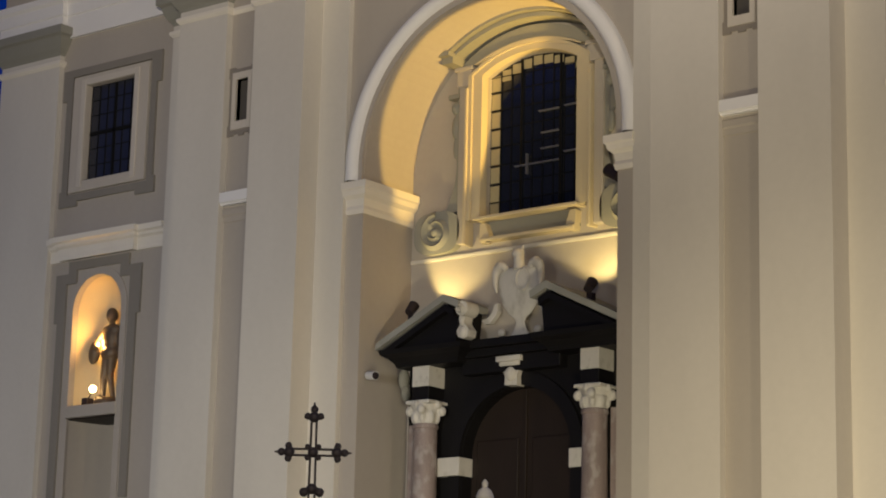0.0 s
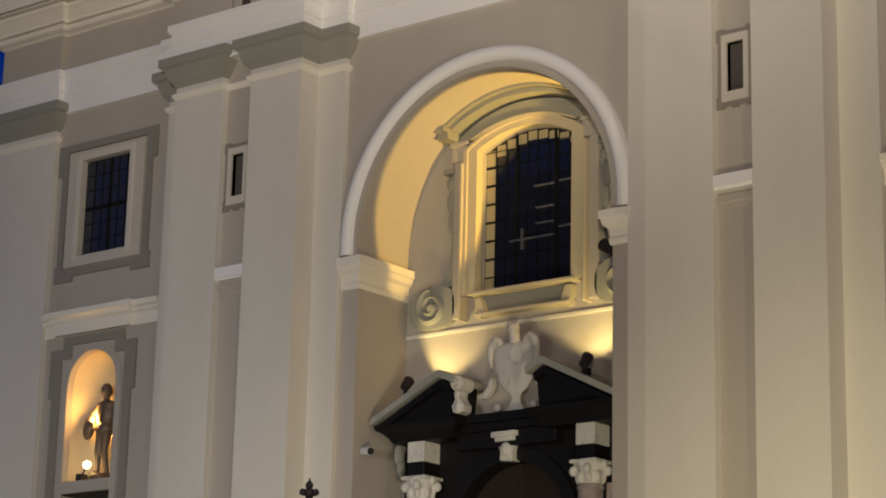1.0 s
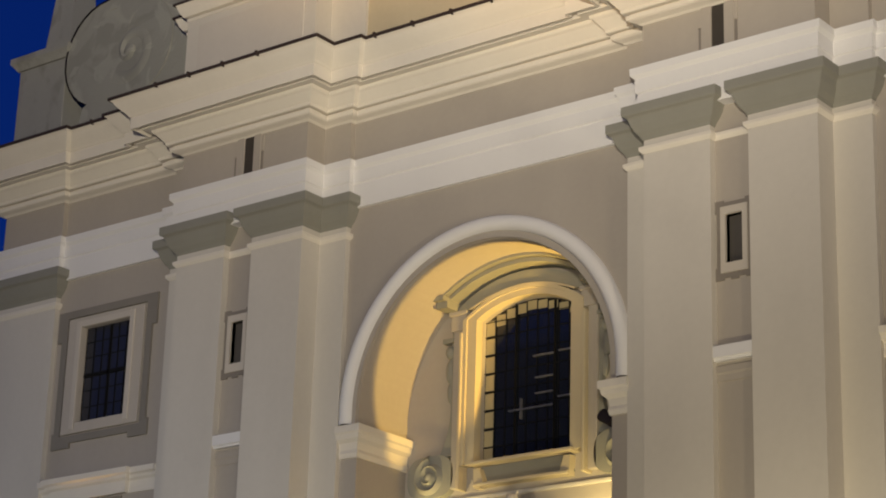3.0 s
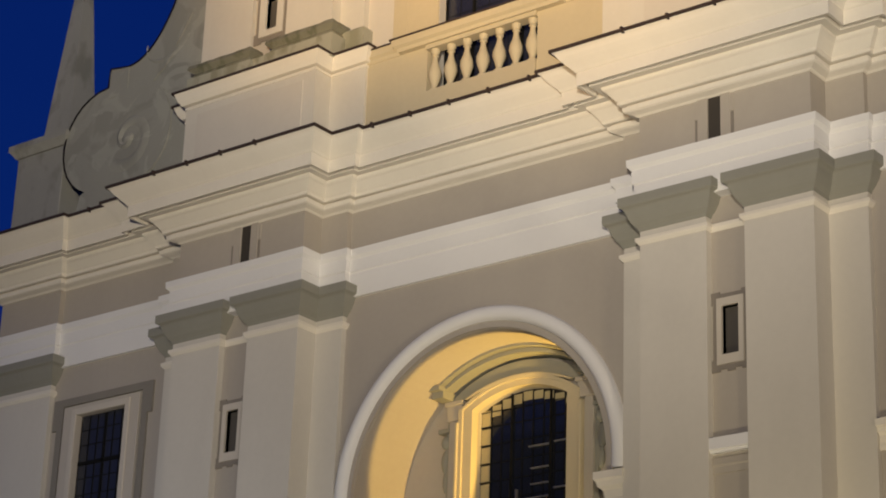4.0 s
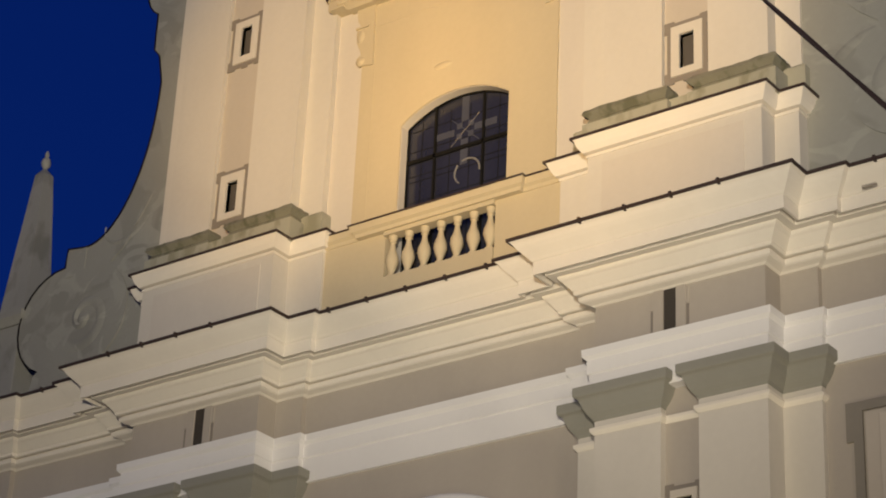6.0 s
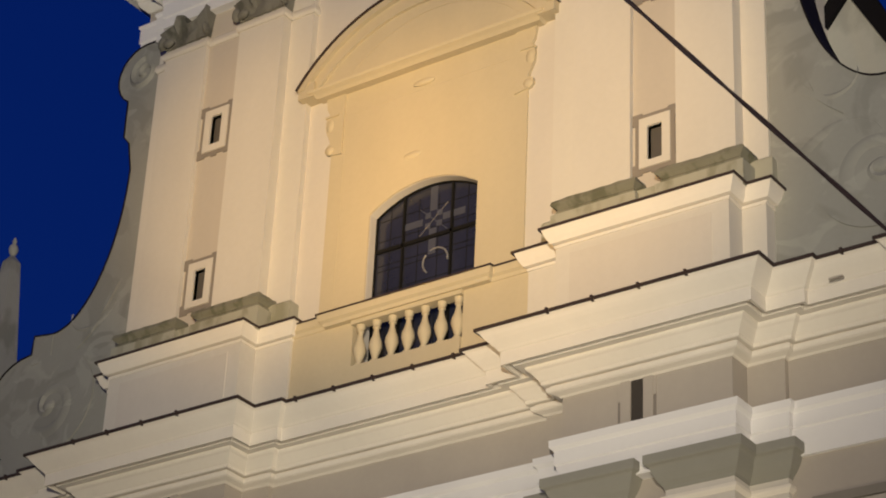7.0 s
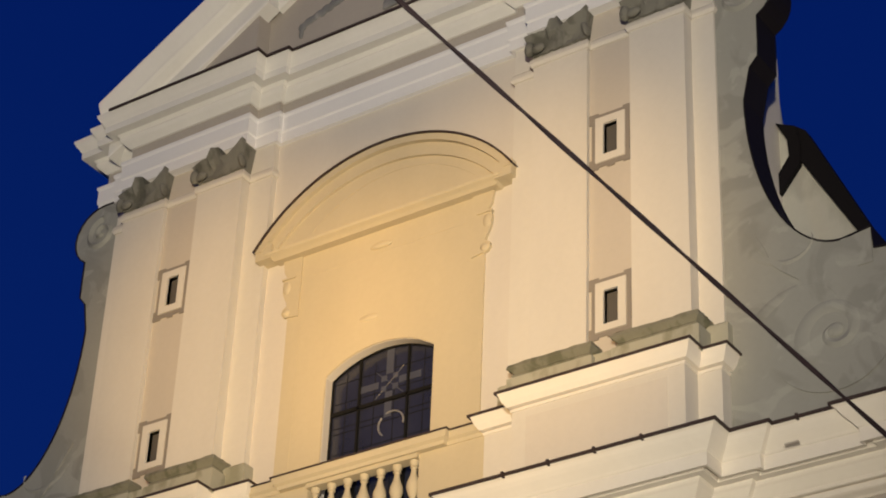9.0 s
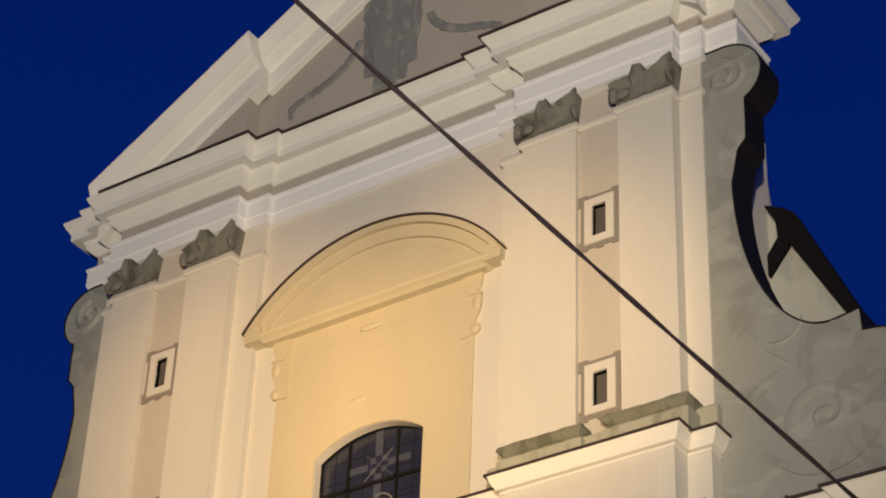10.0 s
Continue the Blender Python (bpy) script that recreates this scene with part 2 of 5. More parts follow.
def arch_band(bm, cx, half_in, half_out, spring, y0, y1, n=40, foot=None, rise_in=None, rise_out=None):
    """A raised band round an arch, with straight legs down to foot."""
    a = arc(cx, half_in, spring, rise_in or half_in, n)
    b = arc(cx, half_out, spring, rise_out or half_out, n)
    if foot is not None:
        a = [(cx - half_in, foot)] + a + [(cx + half_in, foot)]
        b = [(cx - half_out, foot)] + b + [(cx + half_out, foot)]
    prev = None
    first = None
    for (ax, az), (bx, bz) in zip(a, b):
        ring = [bm.verts.new(q) for q in ((ax, y0, az), (bx, y0, bz), (bx, y1, bz), (ax, y1, az))]
        if prev:
            for i in range(4):
                j = (i + 1) % 4
                bm.faces.new((prev[i], ring[i], ring[j], prev[j]))
        first = first or ring
        prev = ring
    bm.faces.new(first)
    bm.faces.new(prev[::-1])
    return bm


def lathe(bm, at, profile, n=20, squash=1.0):
    rings = []
    for r, z in profile:
        rings.append([bm.verts.new((at[0] + r * math.cos(t), at[1] + squash * r * math.sin(t), at[2] + z)) for t in (2 * math.pi * i / n for i in range(n))])
    for a, b in zip(rings, rings[1:]):
        for i in range(n):
            j = (i + 1) % n
            bm.faces.new((a[i], a[j], b[j], b[i]))
    bm.faces.new(rings[0][::-1])
    bm.faces.new(rings[-1])
    return bm


def blob(bm, at, size, turn=(0, 0, 0), u=14, v=10):
    m = Matrix.LocRotScale(at, Euler([radians(a) for a in turn]), size)
    bmesh.ops.create_uvsphere(bm, u_segments=u, v_segments=v, radius=1.0, matrix=m)
    return bm


def tube(bm, a, b, r0, r1=None, n=10):
    a, b = Vector(a), Vector(b)
    q = (b - a).to_track_quat("Z", "Y").to_matrix()
    r1 = r0 if r1 is None else r1
    rings = [[bm.verts.new(c + q @ Vector((r * math.cos(t), r * math.sin(t), 0))) for t in (2 * math.pi * i / n for i in range(n))] for c, r in ((a, r0), (b, r1))]
    for i in range(n):
        j = (i + 1) % n
        bm.faces.new((rings[0][i], rings[0][j], rings[1][j], rings[1][i]))
    bm.faces.new(rings[0][::-1])
    bm.faces.new(rings[1])
    return bm


def spiral(bm, cx, cz, y0, y1, r0, turns, width, hand=1, start=0.0, n=46):
    """A raised spiral band of a scroll, on a wall that faces -y."""
    prev = None
    first = None
    for i in range(n + 1):
        t = i / n
        a = radians(start) + hand * 2 * math.pi * turns * t
        r = r0 * (1 - 0.88 * t)
        w = width * (1 - 0.6 * t)
        c, s = math.cos(a), math.sin(a)
        ring = [bm.verts.new(q) for q in ((cx + (r - w) * c, y1, cz + (r - w) * s), (cx + (r - 0.5 * w) * c, y0, cz + (r - 0.5 * w) * s), (cx + r * c, y1, cz + r * s))]
        if prev:
            for k in range(2):
                bm.faces.new((prev[k], ring[k], ring[k + 1], prev[k + 1]))
        prev = ring
    return bm


def grid_wall(xs, zs, y0, y1, holes):
    """A wall of cells between the cuts xs and zs, with the cells named in holes left open."""
    bm = bmesh.new()
    vs = {}

    def v(i, y, k):
        if (i, y, k) not in vs:
            vs[i, y, k] = bm.verts.new((xs[i], y, zs[k]))
        return vs[i, y, k]

    solid = {(i, k) for i in range(len(xs) - 1) for k in range(len(zs) - 1)} - set(holes)
    for i, k in solid:
        bm.faces.new((v(i, y0, k), v(i + 1, y0, k), v(i + 1, y0, k + 1), v(i, y0, k + 1)))
        bm.faces.new((v(i, y1, k + 1), v(i + 1, y1, k + 1), v(i + 1, y1, k), v(i, y1, k)))
        for di, dk, a, b in ((-1, 0, (i, k), (i, k + 1)), (1, 0, (i + 1, k), (i + 1, k + 1)), (0, -1, (i, k), (i + 1, k)), (0, 1, (i, k + 1), (i + 1, k + 1))):
            if (i + di, k + dk) not in solid:
                bm.faces.new((v(a[0], y0, a[1]), v(b[0], y0, b[1]), v(b[0], y1, b[1]), v(a[0], y1, a[1])))
    return bm


# ---------------- ground ----------------
tagged(part("ground", boxes((-400, 400, -400, 400, -0.5, 0.0)), PAVING), "grey stone paving of the square before the church", "ground", kind="structure")
# out of view; height set to darken the recess window's reflection
tagged(part("wall_south", boxes((-60, 90, -62, -61, 0, 36)), TAUPE), "plain plastered house wall across the square", "wall", kind="structure")

# ---------------- church, lower storey ----------------
FRONT, HALF = -0.60, -0.12
P1, P2, P3, P4, P5, P6 = 2.98, 3.60, 4.82, 5.50, 6.70, 7.36
W1, W2 = 10.50, 12.20
church = thing("church", "baroque church front in cream and taupe plaster, lit at night", "church")

# walls
bm = arch_wall(bmesh.new(), -P2, P2, 0, 18.0, 0, 2.62, 11.40, 2.62, 0.0, 1.35, n=48)
part("centre_wall", bm, TAUPE, church, "taupe plaster wall with a tall round-arched recess")
NX, NH = -9.12, 0.65
bm = bmesh.new()
box(bm, -W2, NX - NH - 0.02, 0, 0.9, 0, 18)
box(bm, NX + NH + 0.02, -P2, 0, 0.9, 0, 18)
arch_wall(bm, NX - NH - 0.02, NX + NH + 0.02, 7.78, 12.16, NX, NH, 9.62, NH, 0, 0.9)
box(bm, NX - NH - 0.02, NX + NH + 0.02, 0, 0.9, 14.12, 18)
box(bm, NX - NH - 0.02, NX + NH + 0.02, 0.0, 0.86, 0, 5.6)
box(bm, NX - NH - 0.02, NX + NH + 0.02, 0.86, 0.92, 7.5, 12.2)
box(bm, -W2, -W2 + 0.6, 0.9, 22, 0, 17.4)
part("wing_wall", bm, TAUPE, church, "taupe plaster side wall with a window and a statue niche")
part("side_wall", boxes((W2 - 0.6, W2, 0.9, 22, 0, 17.4)), TAUPE, church)
part("rear_wall", boxes((-W2, W2, 22, 22.6, 0, 17.4)), TAUPE, church)
part("aisle_roof", boxes((-W2, W2, 0.95, 22.6, 17.41, 17.6)), SHEET, church, "flat dark sheet-metal roof behind the front")
part("wing_wall", grid_wall([P2, -NX - NH, -NX + NH, W2], [0, 12.18, 14.10, 18], 0, 0.9, [(1, 1)]), TAUPE, church, "taupe plaster side wall with a window")
part("recess_back", arch_wall(bmesh.new(), -3.2, 3.2, 0, 15, 0, 1.00, 13.10, 0.28, 1.35, 1.75, sill=10.55), TAUPE, church, "back wall of the arched recess")

# pilasters
CAP = [(-0.12, 14.83), (0.01, 14.83), (0.03, 14.88), (0.09, 14.95), (0.15, 15.06), (0.18, 15.16), (0.20, 15.185), (0.25, 15.21), (0.26, 15.23), (0.26, 15.37), (-0.12, 15.37)]
NECK = [(-0.12, 14.60), (0.01, 14.60), (0.04, 14.635), (0.058, 14.66), (0.058, 14.71), (0.01, 14.735), (-0.12, 14.735)]
BASE = [(-0.12, 0.0), (0.16, 0.0), (0.16, 1.6), (0.12, 1.7), (0.08, 1.85), (0.0, 1.9), (-0.12, 1.9)]


def pilaster(x0, x1, yf, yb, z1=15.30, base=True):
    ob = part("pilaster", boxes((x0, x1, yf, yb, 0, z1), bevel=0.004), CREAM, church)
    part("capital", swept(around(x0, x1, yf, yb), CAP), CAPSTONE, ob, "grey stone capital")
    part("necking", swept(around(x0, x1, yf, yb), NECK), IVORY, ob)
    if base:
        part("base", swept(around(x0, x1, yf, yb), BASE), CREAM, ob)
    return ob


for s in (-1, 1):
    pilaster(*sorted((s * P2, s * P3)), FRONT, 0.0)
    pilaster(*sorted((s * P4, s * P5)), FRONT, 0.0)
    pilaster(*sorted((s * P1, s * (P2 + 0.01))), HALF, 0.0)
    pilaster(*sorted((s * (P5 - 0.01), s * P6)), HALF, 0.0)
    pilaster(*sorted((s * W1, s * (W2 + 0.02))), HALF, 0.2)

# strips between the pilasters, with slit windows and a small ledge
STRIP = -0.45


def ear_frame(bm, cx, w, z0, z1, band, y0, y1, ear=0.06):
    """A flat surround with small ears at its corners."""
    h = w / 2
    box(bm, cx - h, cx - h + band, y0, y1, z0, z1)
    box(bm, cx + h - band, cx + h, y0, y1, z0, z1)
    box(bm, cx - h + band, cx + h - band, y0, y1, z1 - band, z1)
    box(bm, cx - h + band, cx + h - band, y0, y1, z0, z0 + band)
    for sx in (-1, 1):
        for za in (z0, z1 - 2.2 * band):
            xa, xb = sorted((cx + sx * h, cx + sx * (h + ear)))
            box(bm, xa, xb, y0, y1, za, za + 2.2 * band)
        for za, zb in ((z0 - 0.45 * band, z0), (z1, z1 + 0.45 * band)):
            box(bm, *sorted((cx + sx * (h + ear), cx + sx * (h - 1.6 * band))), y0, y1, za, zb)
    box(bm, cx - 0.9 * band, cx + 0.9 * band, y0, y1, z0 - 0.5 * band, z0)
    return bm


def slit_window(cx, z0, z1, w, y, hole_w, hole_z0, hole_z1, band=0.10, inner=SAND):
    ob = part("slit_window", ear_frame(bmesh.new(), cx, w, z0, z1, band, y - 0.025, y + 0.01, 0.06), BAND, church, "narrow slit window with a raised surround")
    bm = bmesh.new()
    hw = hole_w / 2
    i = w / 2 - band
    box(bm, cx - i, cx - hw, y - 0.05, y + 0.01, z0 + band, z1 - band)
    box(bm, cx + hw, cx + i, y - 0.05, y + 0.01, z0 + band, z1 - band)
    box(bm, cx - hw, cx + hw, y - 0.05, y + 0.01, z0 + band, hole_z0)
    box(bm, cx - hw, cx + hw, y - 0.05, y + 0.01, hole_z1, z1 - band)
    part("inner_frame", bm, inner, ob)
    part("pane", boxes((cx - hw, cx + hw, y + 0.09, y + 0.12, hole_z0, hole_z1)), DUSKY, ob)
    part("reveal", boxes((cx - hw - 0.05, cx - hw, y + 0.01, y + 0.2, hole_z0, hole_z1), (cx + hw, cx + hw + 0.05, y + 0.01, y + 0.2, hole_z0, hole_z1),
                         (cx - hw, cx + hw, y + 0.01, y + 0.2, hole_z1, hole_z1 + 0.05), (cx - hw, cx + hw, y + 0.01, y + 0.2, hole_z0 - 0.05, hole_z0)), TAUPE, ob)
    return ob


def strip_wall(cx, half, y, z0, z1, holes, hole_w, mat):
    h = hole_w / 2
    zs = sorted({z0, z1, *(z for q in holes for z in q)})
    return part("strip_wall", grid_wall([cx - half, cx - h, cx + h, cx + half], zs, y, y + 0.3, [(1, zs.index(a)) for a, b in holes]), mat, church)


LEDGE = [(-0.05, 11.00), (0.10, 11.00), (0.11, 11.03), (0.14, 11.05), (0.14, 11.23), (-0.05, 11.25)]
LEDGE_FOOT = [(-0.05, 10.70), (0.02, 10.70), (0.03, 10.80), (0.05, 10.83), (0.05, 10.93), (0.02, 10.95), (0.02, 11.005), (-0.05, 11.005)]
for s in (-1, 1):
    cx = s * (P3 + P4) / 2
    strip_wall(cx, (P4 - P3) / 2, STRIP, 0, 15.3, [(12.55, 13.34)], 0.30, TAUPE)
    slit_window(cx, 12.32, 13.54, 0.62, STRIP, 0.30, 12.55, 13.34, 0.075)
    ob = part("ledge", swept([(cx - 0.339, STRIP), (cx + 0.339, STRIP)], LEDGE), WHITE, church, "small white moulded ledge")
    part("ledge_foot", swept([(cx - 0.338, STRIP), (cx + 0.338, STRIP)], LEDGE_FOOT), TAUPE, ob)
    part("necking", swept([(cx - 0.339, STRIP), (cx + 0.339, STRIP)], NECK), IVORY, church)

# ---------------- main entablature ----------------
PLAN = [(-W2 - 0.02, 4.0), (-W2 - 0.02, HALF), (-W1, HALF), (-W1, 0.0), (-P6, 0.0), (-P6, HALF), (-P5, HALF), (-P5, FRONT), (-P2, FRONT), (-P2, HALF), (-P1, HALF), (-P1, 0.0)]
PLAN = PLAN + [(-x, y) for x, y in reversed(PLAN)]
ARCHI = [(-0.2, 15.17), (0.07, 15.17), (0.07, 15.62), (0.10, 15.64), (0.10, 15.87), (0.13, 15.90), (0.16, 15.93), (0.165, 16.05), (-0.2, 16.07)]
FRIEZE = [(-0.2, 16.05), (0.006, 16.05), (0.006, 16.89), (-0.2, 16.89)]
BED = [(-0.2, 16.83), (0.03, 16.83), (0.06, 16.855), (0.17, 16.885), (0.20, 16.905), (0.21, 16.97), (0.16, 16.985), (0.16, 17.01), (0.25, 17.005), (0.27, 17.02), (0.27, 17.07), (0.30, 17.10), (0.34, 17.15), (0.40, 17.22), (0.44, 17.25), (0.46, 17.28), (0.46, 17.32), (-0.2, 17.32)]
CORONA = [(-0.2, 17.31), (0.60, 17.31), (0.61, 17.40), (0.70, 17.40), (0.71, 17.30), (0.75, 17.30), (0.75, 17.53), (0.775, 17.545), (0.80, 17.58), (0.86, 17.64), (0.92, 17.70), (0.97, 17.76), (1.01, 17.82), (1.05, 17.85), (1.05, 17.88), (-0.2, 18.16)]
FLASH = [(0.60, 17.990), (1.03, 17.885), (1.055, 17.846), (1.083, 17.850), (1.083, 17.902), (1.03, 17.925), (0.60, 18.030)]
part("architrave", swept(PLAN, ARCHI), WHITE, church, "white plaster band under the frieze")
part("bed_moulding", swept(PLAN, BED), IVORY, church, "ivory stepped moulding under the cornice")
part("cornice", swept(PLAN, CORONA), IVORY, church, "deep ivory main cornice that breaks round the pilasters")
flashing = part("cornice_flashing", swept(PLAN, FLASH), SHEET, church, "dark sheet-metal drip edge")
seam = part("seam", boxes((-0.022, 0.022, -1.115, -0.60, 17.83, 17.915)), SHEET, flashing)
seam.location = (-2.55, 0.0, 0.0)
SEAMS = [(x * 0.85 - 2.55, 0.0) for x in range(1, 7)] + [(s * (3.95 + 0.85 * k), FRONT) for s in (-1, 1) for k in range(4)] + [(s * (7.95 + 0.9 * k), 0.0) for s in (-1, 1) for k in range(3)]
for x, y in SEAMS:
    o = new("seam", seam.data)
    o.parent, o.location = flashing, (x, y, 0.0)
part("frieze", swept(PLAN, FRIEZE), TAUPE, church, "taupe frieze")
for s in (-1, 1):
    cx = s * 5.0
    ob = part("frieze_slit", boxes((cx - 0.11, cx + 0.11, FRONT - 0.016, FRONT + 0.02, 16.08, 16.86)), SLIT, church, "narrow dark slit in the frieze")
    part("surround", boxes((cx - 0.30, cx - 0.12, FRONT - 0.04, FRONT, 16.06, 16.86), (cx + 0.12, cx + 0.30, FRONT - 0.04, FRONT, 16.06, 16.86),
                           (cx - 0.36, cx - 0.30, FRONT - 0.03, FRONT, 16.5, 16.8), (cx + 0.30, cx + 0.36, FRONT - 0.03, FRONT, 16.5, 16.8), bevel=0.008), TAUPE, ob)
    for xa in (cx - 0.35, cx + 0.302):
        part("edge_strip", boxes((xa, xa + 0.048, FRONT - 0.022, FRONT, 16.06, 16.49)), BAND, ob, "darker painted edge")
part("cornice_mark", boxes((8.57, 8.80, -0.975, -0.90, 17.505, 17.53)), TAUPE, church, "small taupe mark on the cornice")

# ---------------- arched recess ----------------
ARCHIVOLT = [(2.72, 0.01), (2.725, -0.07), (2.76, -0.13), (2.81, -0.165), (2.88, -0.17), (2.94, -0.15), (2.985, -0.09), (3.00, 0.01)]
bm = bmesh.new()
prev = None
for k in range(57):
    a = math.pi * (k - 4) / 48
    # the arch rises from straight feet at both ends
    foot = 11.42 - 0.06 * (4 - k) if k < 4 else 11.42 - 0.06 * (k - 52) if k > 52 else None
    ring = []
    for r, y in ARCHIVOLT:
        if foot is None:
            ring.append(bm.verts.new((0.01 - r * math.cos(a), y, 11.42 + r * math.sin(a))))
        else:
            ring.append(bm.verts.new((0.01 + (-r if k < 4 else r), y, foot)))
    if prev:
        for i in range(len(ring) - 1):
            bm.faces.new((prev[i], ring[i], ring[i + 1], prev[i + 1]))
    prev = ring
part("archivolt", bm, WHITE, church, "white rounded arch band", smooth=60)
part("archivolt_fillet", arch_band(bmesh.new(), 0, 2.63, 2.745, 11.40, -0.06, 0.01, 48, foot=11.17), TAUPE, church, smooth=40)
IMPOST = [(-0.1, 10.60), (0.03, 10.60), (0.05, 10.68), (0.03, 10.74), (0.05, 10.86), (0.12, 10.92), (0.14, 11.00), (0.17, 11.03), (0.17, 11.15), (-0.1, 11.17)]
part("impost", swept([(-3.0, 0.0), (-2.62, 0.0), (-2.62, 1.34)], IMPOST), IVORY, church, "ivory moulded impost of the arch")
part("impost", swept([(2.62, 1.34), (2.62, 0.0), (3.0, 0.0)], IMPOST), IVORY, church, "ivory moulded impost of the arch")


def grille(parent, cx, half, z0, z1, y, cols, rows, t=0.016, rise=0.0):
    for i in range(1, cols):
        x = cx - half + 2 * half * i / cols
        top = z1 - rise * ((x - cx) / half) ** 2
        part("bar", boxes((x - t / 2, x + t / 2, y - 0.02, y, z0, top)), LEAD, parent)
    for k in rows:
        part("bar", boxes((cx - half, cx + half, y - 0.022, y - 0.002, k - t / 2, k + t / 2)), LEAD, parent)


# recess window, with its stuccoed surround
win = part("arched_window", prism(bmesh.new(), [(-1.01, 10.5)] + arc(0, 1.01, 13.10, 0.29) + [(1.01, 10.5)], 1.46, 1.50), GLASS, church, "tall dark leaded window with a segmental head")
grille(win, 0, 1.00, 10.55, 13.37, 1.455, 9, [10.85, 11.18, 11.51, 11.84, 12.17, 12.50, 12.83, 13.10], 0.009, 0.27)
part("mullion", boxes((-0.34, -0.31, 1.41, 1.45, 10.55, 13.34), (0.48, 0.51, 1.41, 1.45, 10.55, 13.3)), LEAD, win)
# lines mirrored in the pane and one short glint, put in as bars
for x0, x1, z in ((-0.45, 0.48, 11.43), (0.05, 0.48, 12.34), (0.58, 0.95, 12.36), (0.10, 0.47, 11.67), (0.10, 0.47, 11.95), (0.58, 0.97, 11.55)):
    part("cross_bar", boxes((x0, x1, 1.40, 1.45, z - 0.010, z + 0.010)), GLINT, win, "thin grey bar for a line reflected in the glass")
part("glint_bar", boxes((-0.20, -0.178, 1.39, 1.45, 11.26, 11.62)), GLINT, win)
# the lit reveal's reflection, painted as pale squares between the bars
pane_left = part("reflection_pane", boxes((-0.985, -0.80, 1.450, 1.456, 10.56, 10.84)), REFLECT, win, "pale square along the edge, a painted reflection of the reveal")
for k in range(1, 8):
    o = new("reflection_pane", pane_left.data)
    o.parent, o.location = win, (0, 0, 0.33 * k - (0.02 if k else 0))
for k in range(8):
    x = -0.77 + 0.222 * k
    top = 13.36 - 0.25 * max(abs(x), abs(x + 0.19)) ** 2
    part("reflection_pane", boxes((x, x + 0.19, 1.450, 1.456, top - (0.20 - 0.012 * k), top)), REFLECT, win)
part("window_frame", arch_band(bmesh.new(), 0, 1.00, 1.26, 13.10, 1.17, 1.36, 28, foot=10.52, rise_in=0.28, rise_out=0.42), BAYP, win, "moulded yellowish window frame")
part("frame_bead", arch_band(bmesh.new(), 0, 1.19, 1.27, 13.12, 1.13, 1.18, 28, foot=10.52, rise_in=0.37, rise_out=0.43), BAYP, win, smooth=30)
for s in (-1, 1):
    part("outer_jamb", boxes((*sorted((s * 1.52, s * 1.33)), 1.20, 1.36, 10.15, 13.0), bevel=0.02), TAUPE, win)
    part("jamb_fillet", boxes((*sorted((s * 1.33, s * 1.262)), 1.10, 1.36, 10.10, 12.9), bevel=0.02), BAYP, win)
part("window_sill", boxes((-1.08, 1.08, 1.08, 1.46, 10.49, 10.55), (-0.98, 0.98, 1.14, 1.36, 10.12, 10.18), bevel=0.015), BAYP, win)
# greyer than the sill: shade below the slab is put into the colour
part("sill_body", prism(bmesh.new(), [(-1.0, 10.18), (-0.93, 10.49), (0.93, 10.49), (1.0, 10.18)], 1.32, 1.36), CAPSTONE, win)
for s in (-1, 1):
    part("sill_bracket", prism(bmesh.new(), [(s * 0.98, 10.10), (s * 0.86, 10.10), (s * 0.80, 10.22), (s * 0.88, 10.44), (s * 1.0, 10.44)], 1.18, 1.36), BAYP, win)
    bm = blob(bmesh.new(), (s * 1.62, 1.28, 12.62), (0.10, 0.10, 0.12))
    blob(bm, (s * 1.64, 1.30, 12.28), (0.09, 0.07, 0.22))
    blob(bm, (s * 1.62, 1.30, 11.9), (0.07, 0.06, 0.2))
    box(bm, s * 1.63 - 0.115, s * 1.63 + 0.115, 1.18, 1.355, 12.78, 12.86)
    part("console", bm, CAPSTONE, win, "small carved bracket with a scroll", smooth=50)
    # a rounded square block with a raised spiral, and the slim S-shaped strip above it
    vx, vz = s * 1.96, 10.41
    disc = [(vx + 0.50 * math.copysign(abs(math.cos(t)) ** 0.7, math.cos(t)), vz + 0.38 * math.copysign(abs(math.sin(t)) ** 0.7, math.sin(t))) for t in (2 * math.pi * k / 40 for k in range(40))]
    bm = prism(bmesh.new(), disc, 1.20, 1.36)
    spiral(bm, vx, vz, 1.12, 1.205, 0.40, 2.3, 0.17, -s, 90, 70)
    blob(bm, (vx, 1.18, vz), (0.09, 0.08, 0.09))
    part("side_volute", bm, CAPSTONE, win, "grey scroll beside the window foot", smooth=40)
    edge = [(s * (1.56 + 0.05 * math.sin(5.5 * v) + 0.10 * v * v * (v > 0) + 0.30 * max(0, v - 0.6) ** 2 * 4), 13.1 - 2.35 * v) for v in (k / 24 for k in range(25))]
    part("side_scroll", prism(bmesh.new(), [(s * 1.48, 13.1)] + edge + [(s * 1.48, 10.75)], 1.25, 1.36), CAPSTONE, win)
bm = bmesh.new()
for (w0, w1, z, r0, r1, y) in ((1.60, 1.70, 13.50, 0.53, 0.60, 0.74), (1.53, 1.60, 13.48, 0.49, 0.55, 0.82), (1.44, 1.53, 13.46, 0.42, 0.50, 0.93)):
    arch_band(bm, 0, w0, w1, z, y, 1.36, 32, rise_in=r0, rise_out=r1)
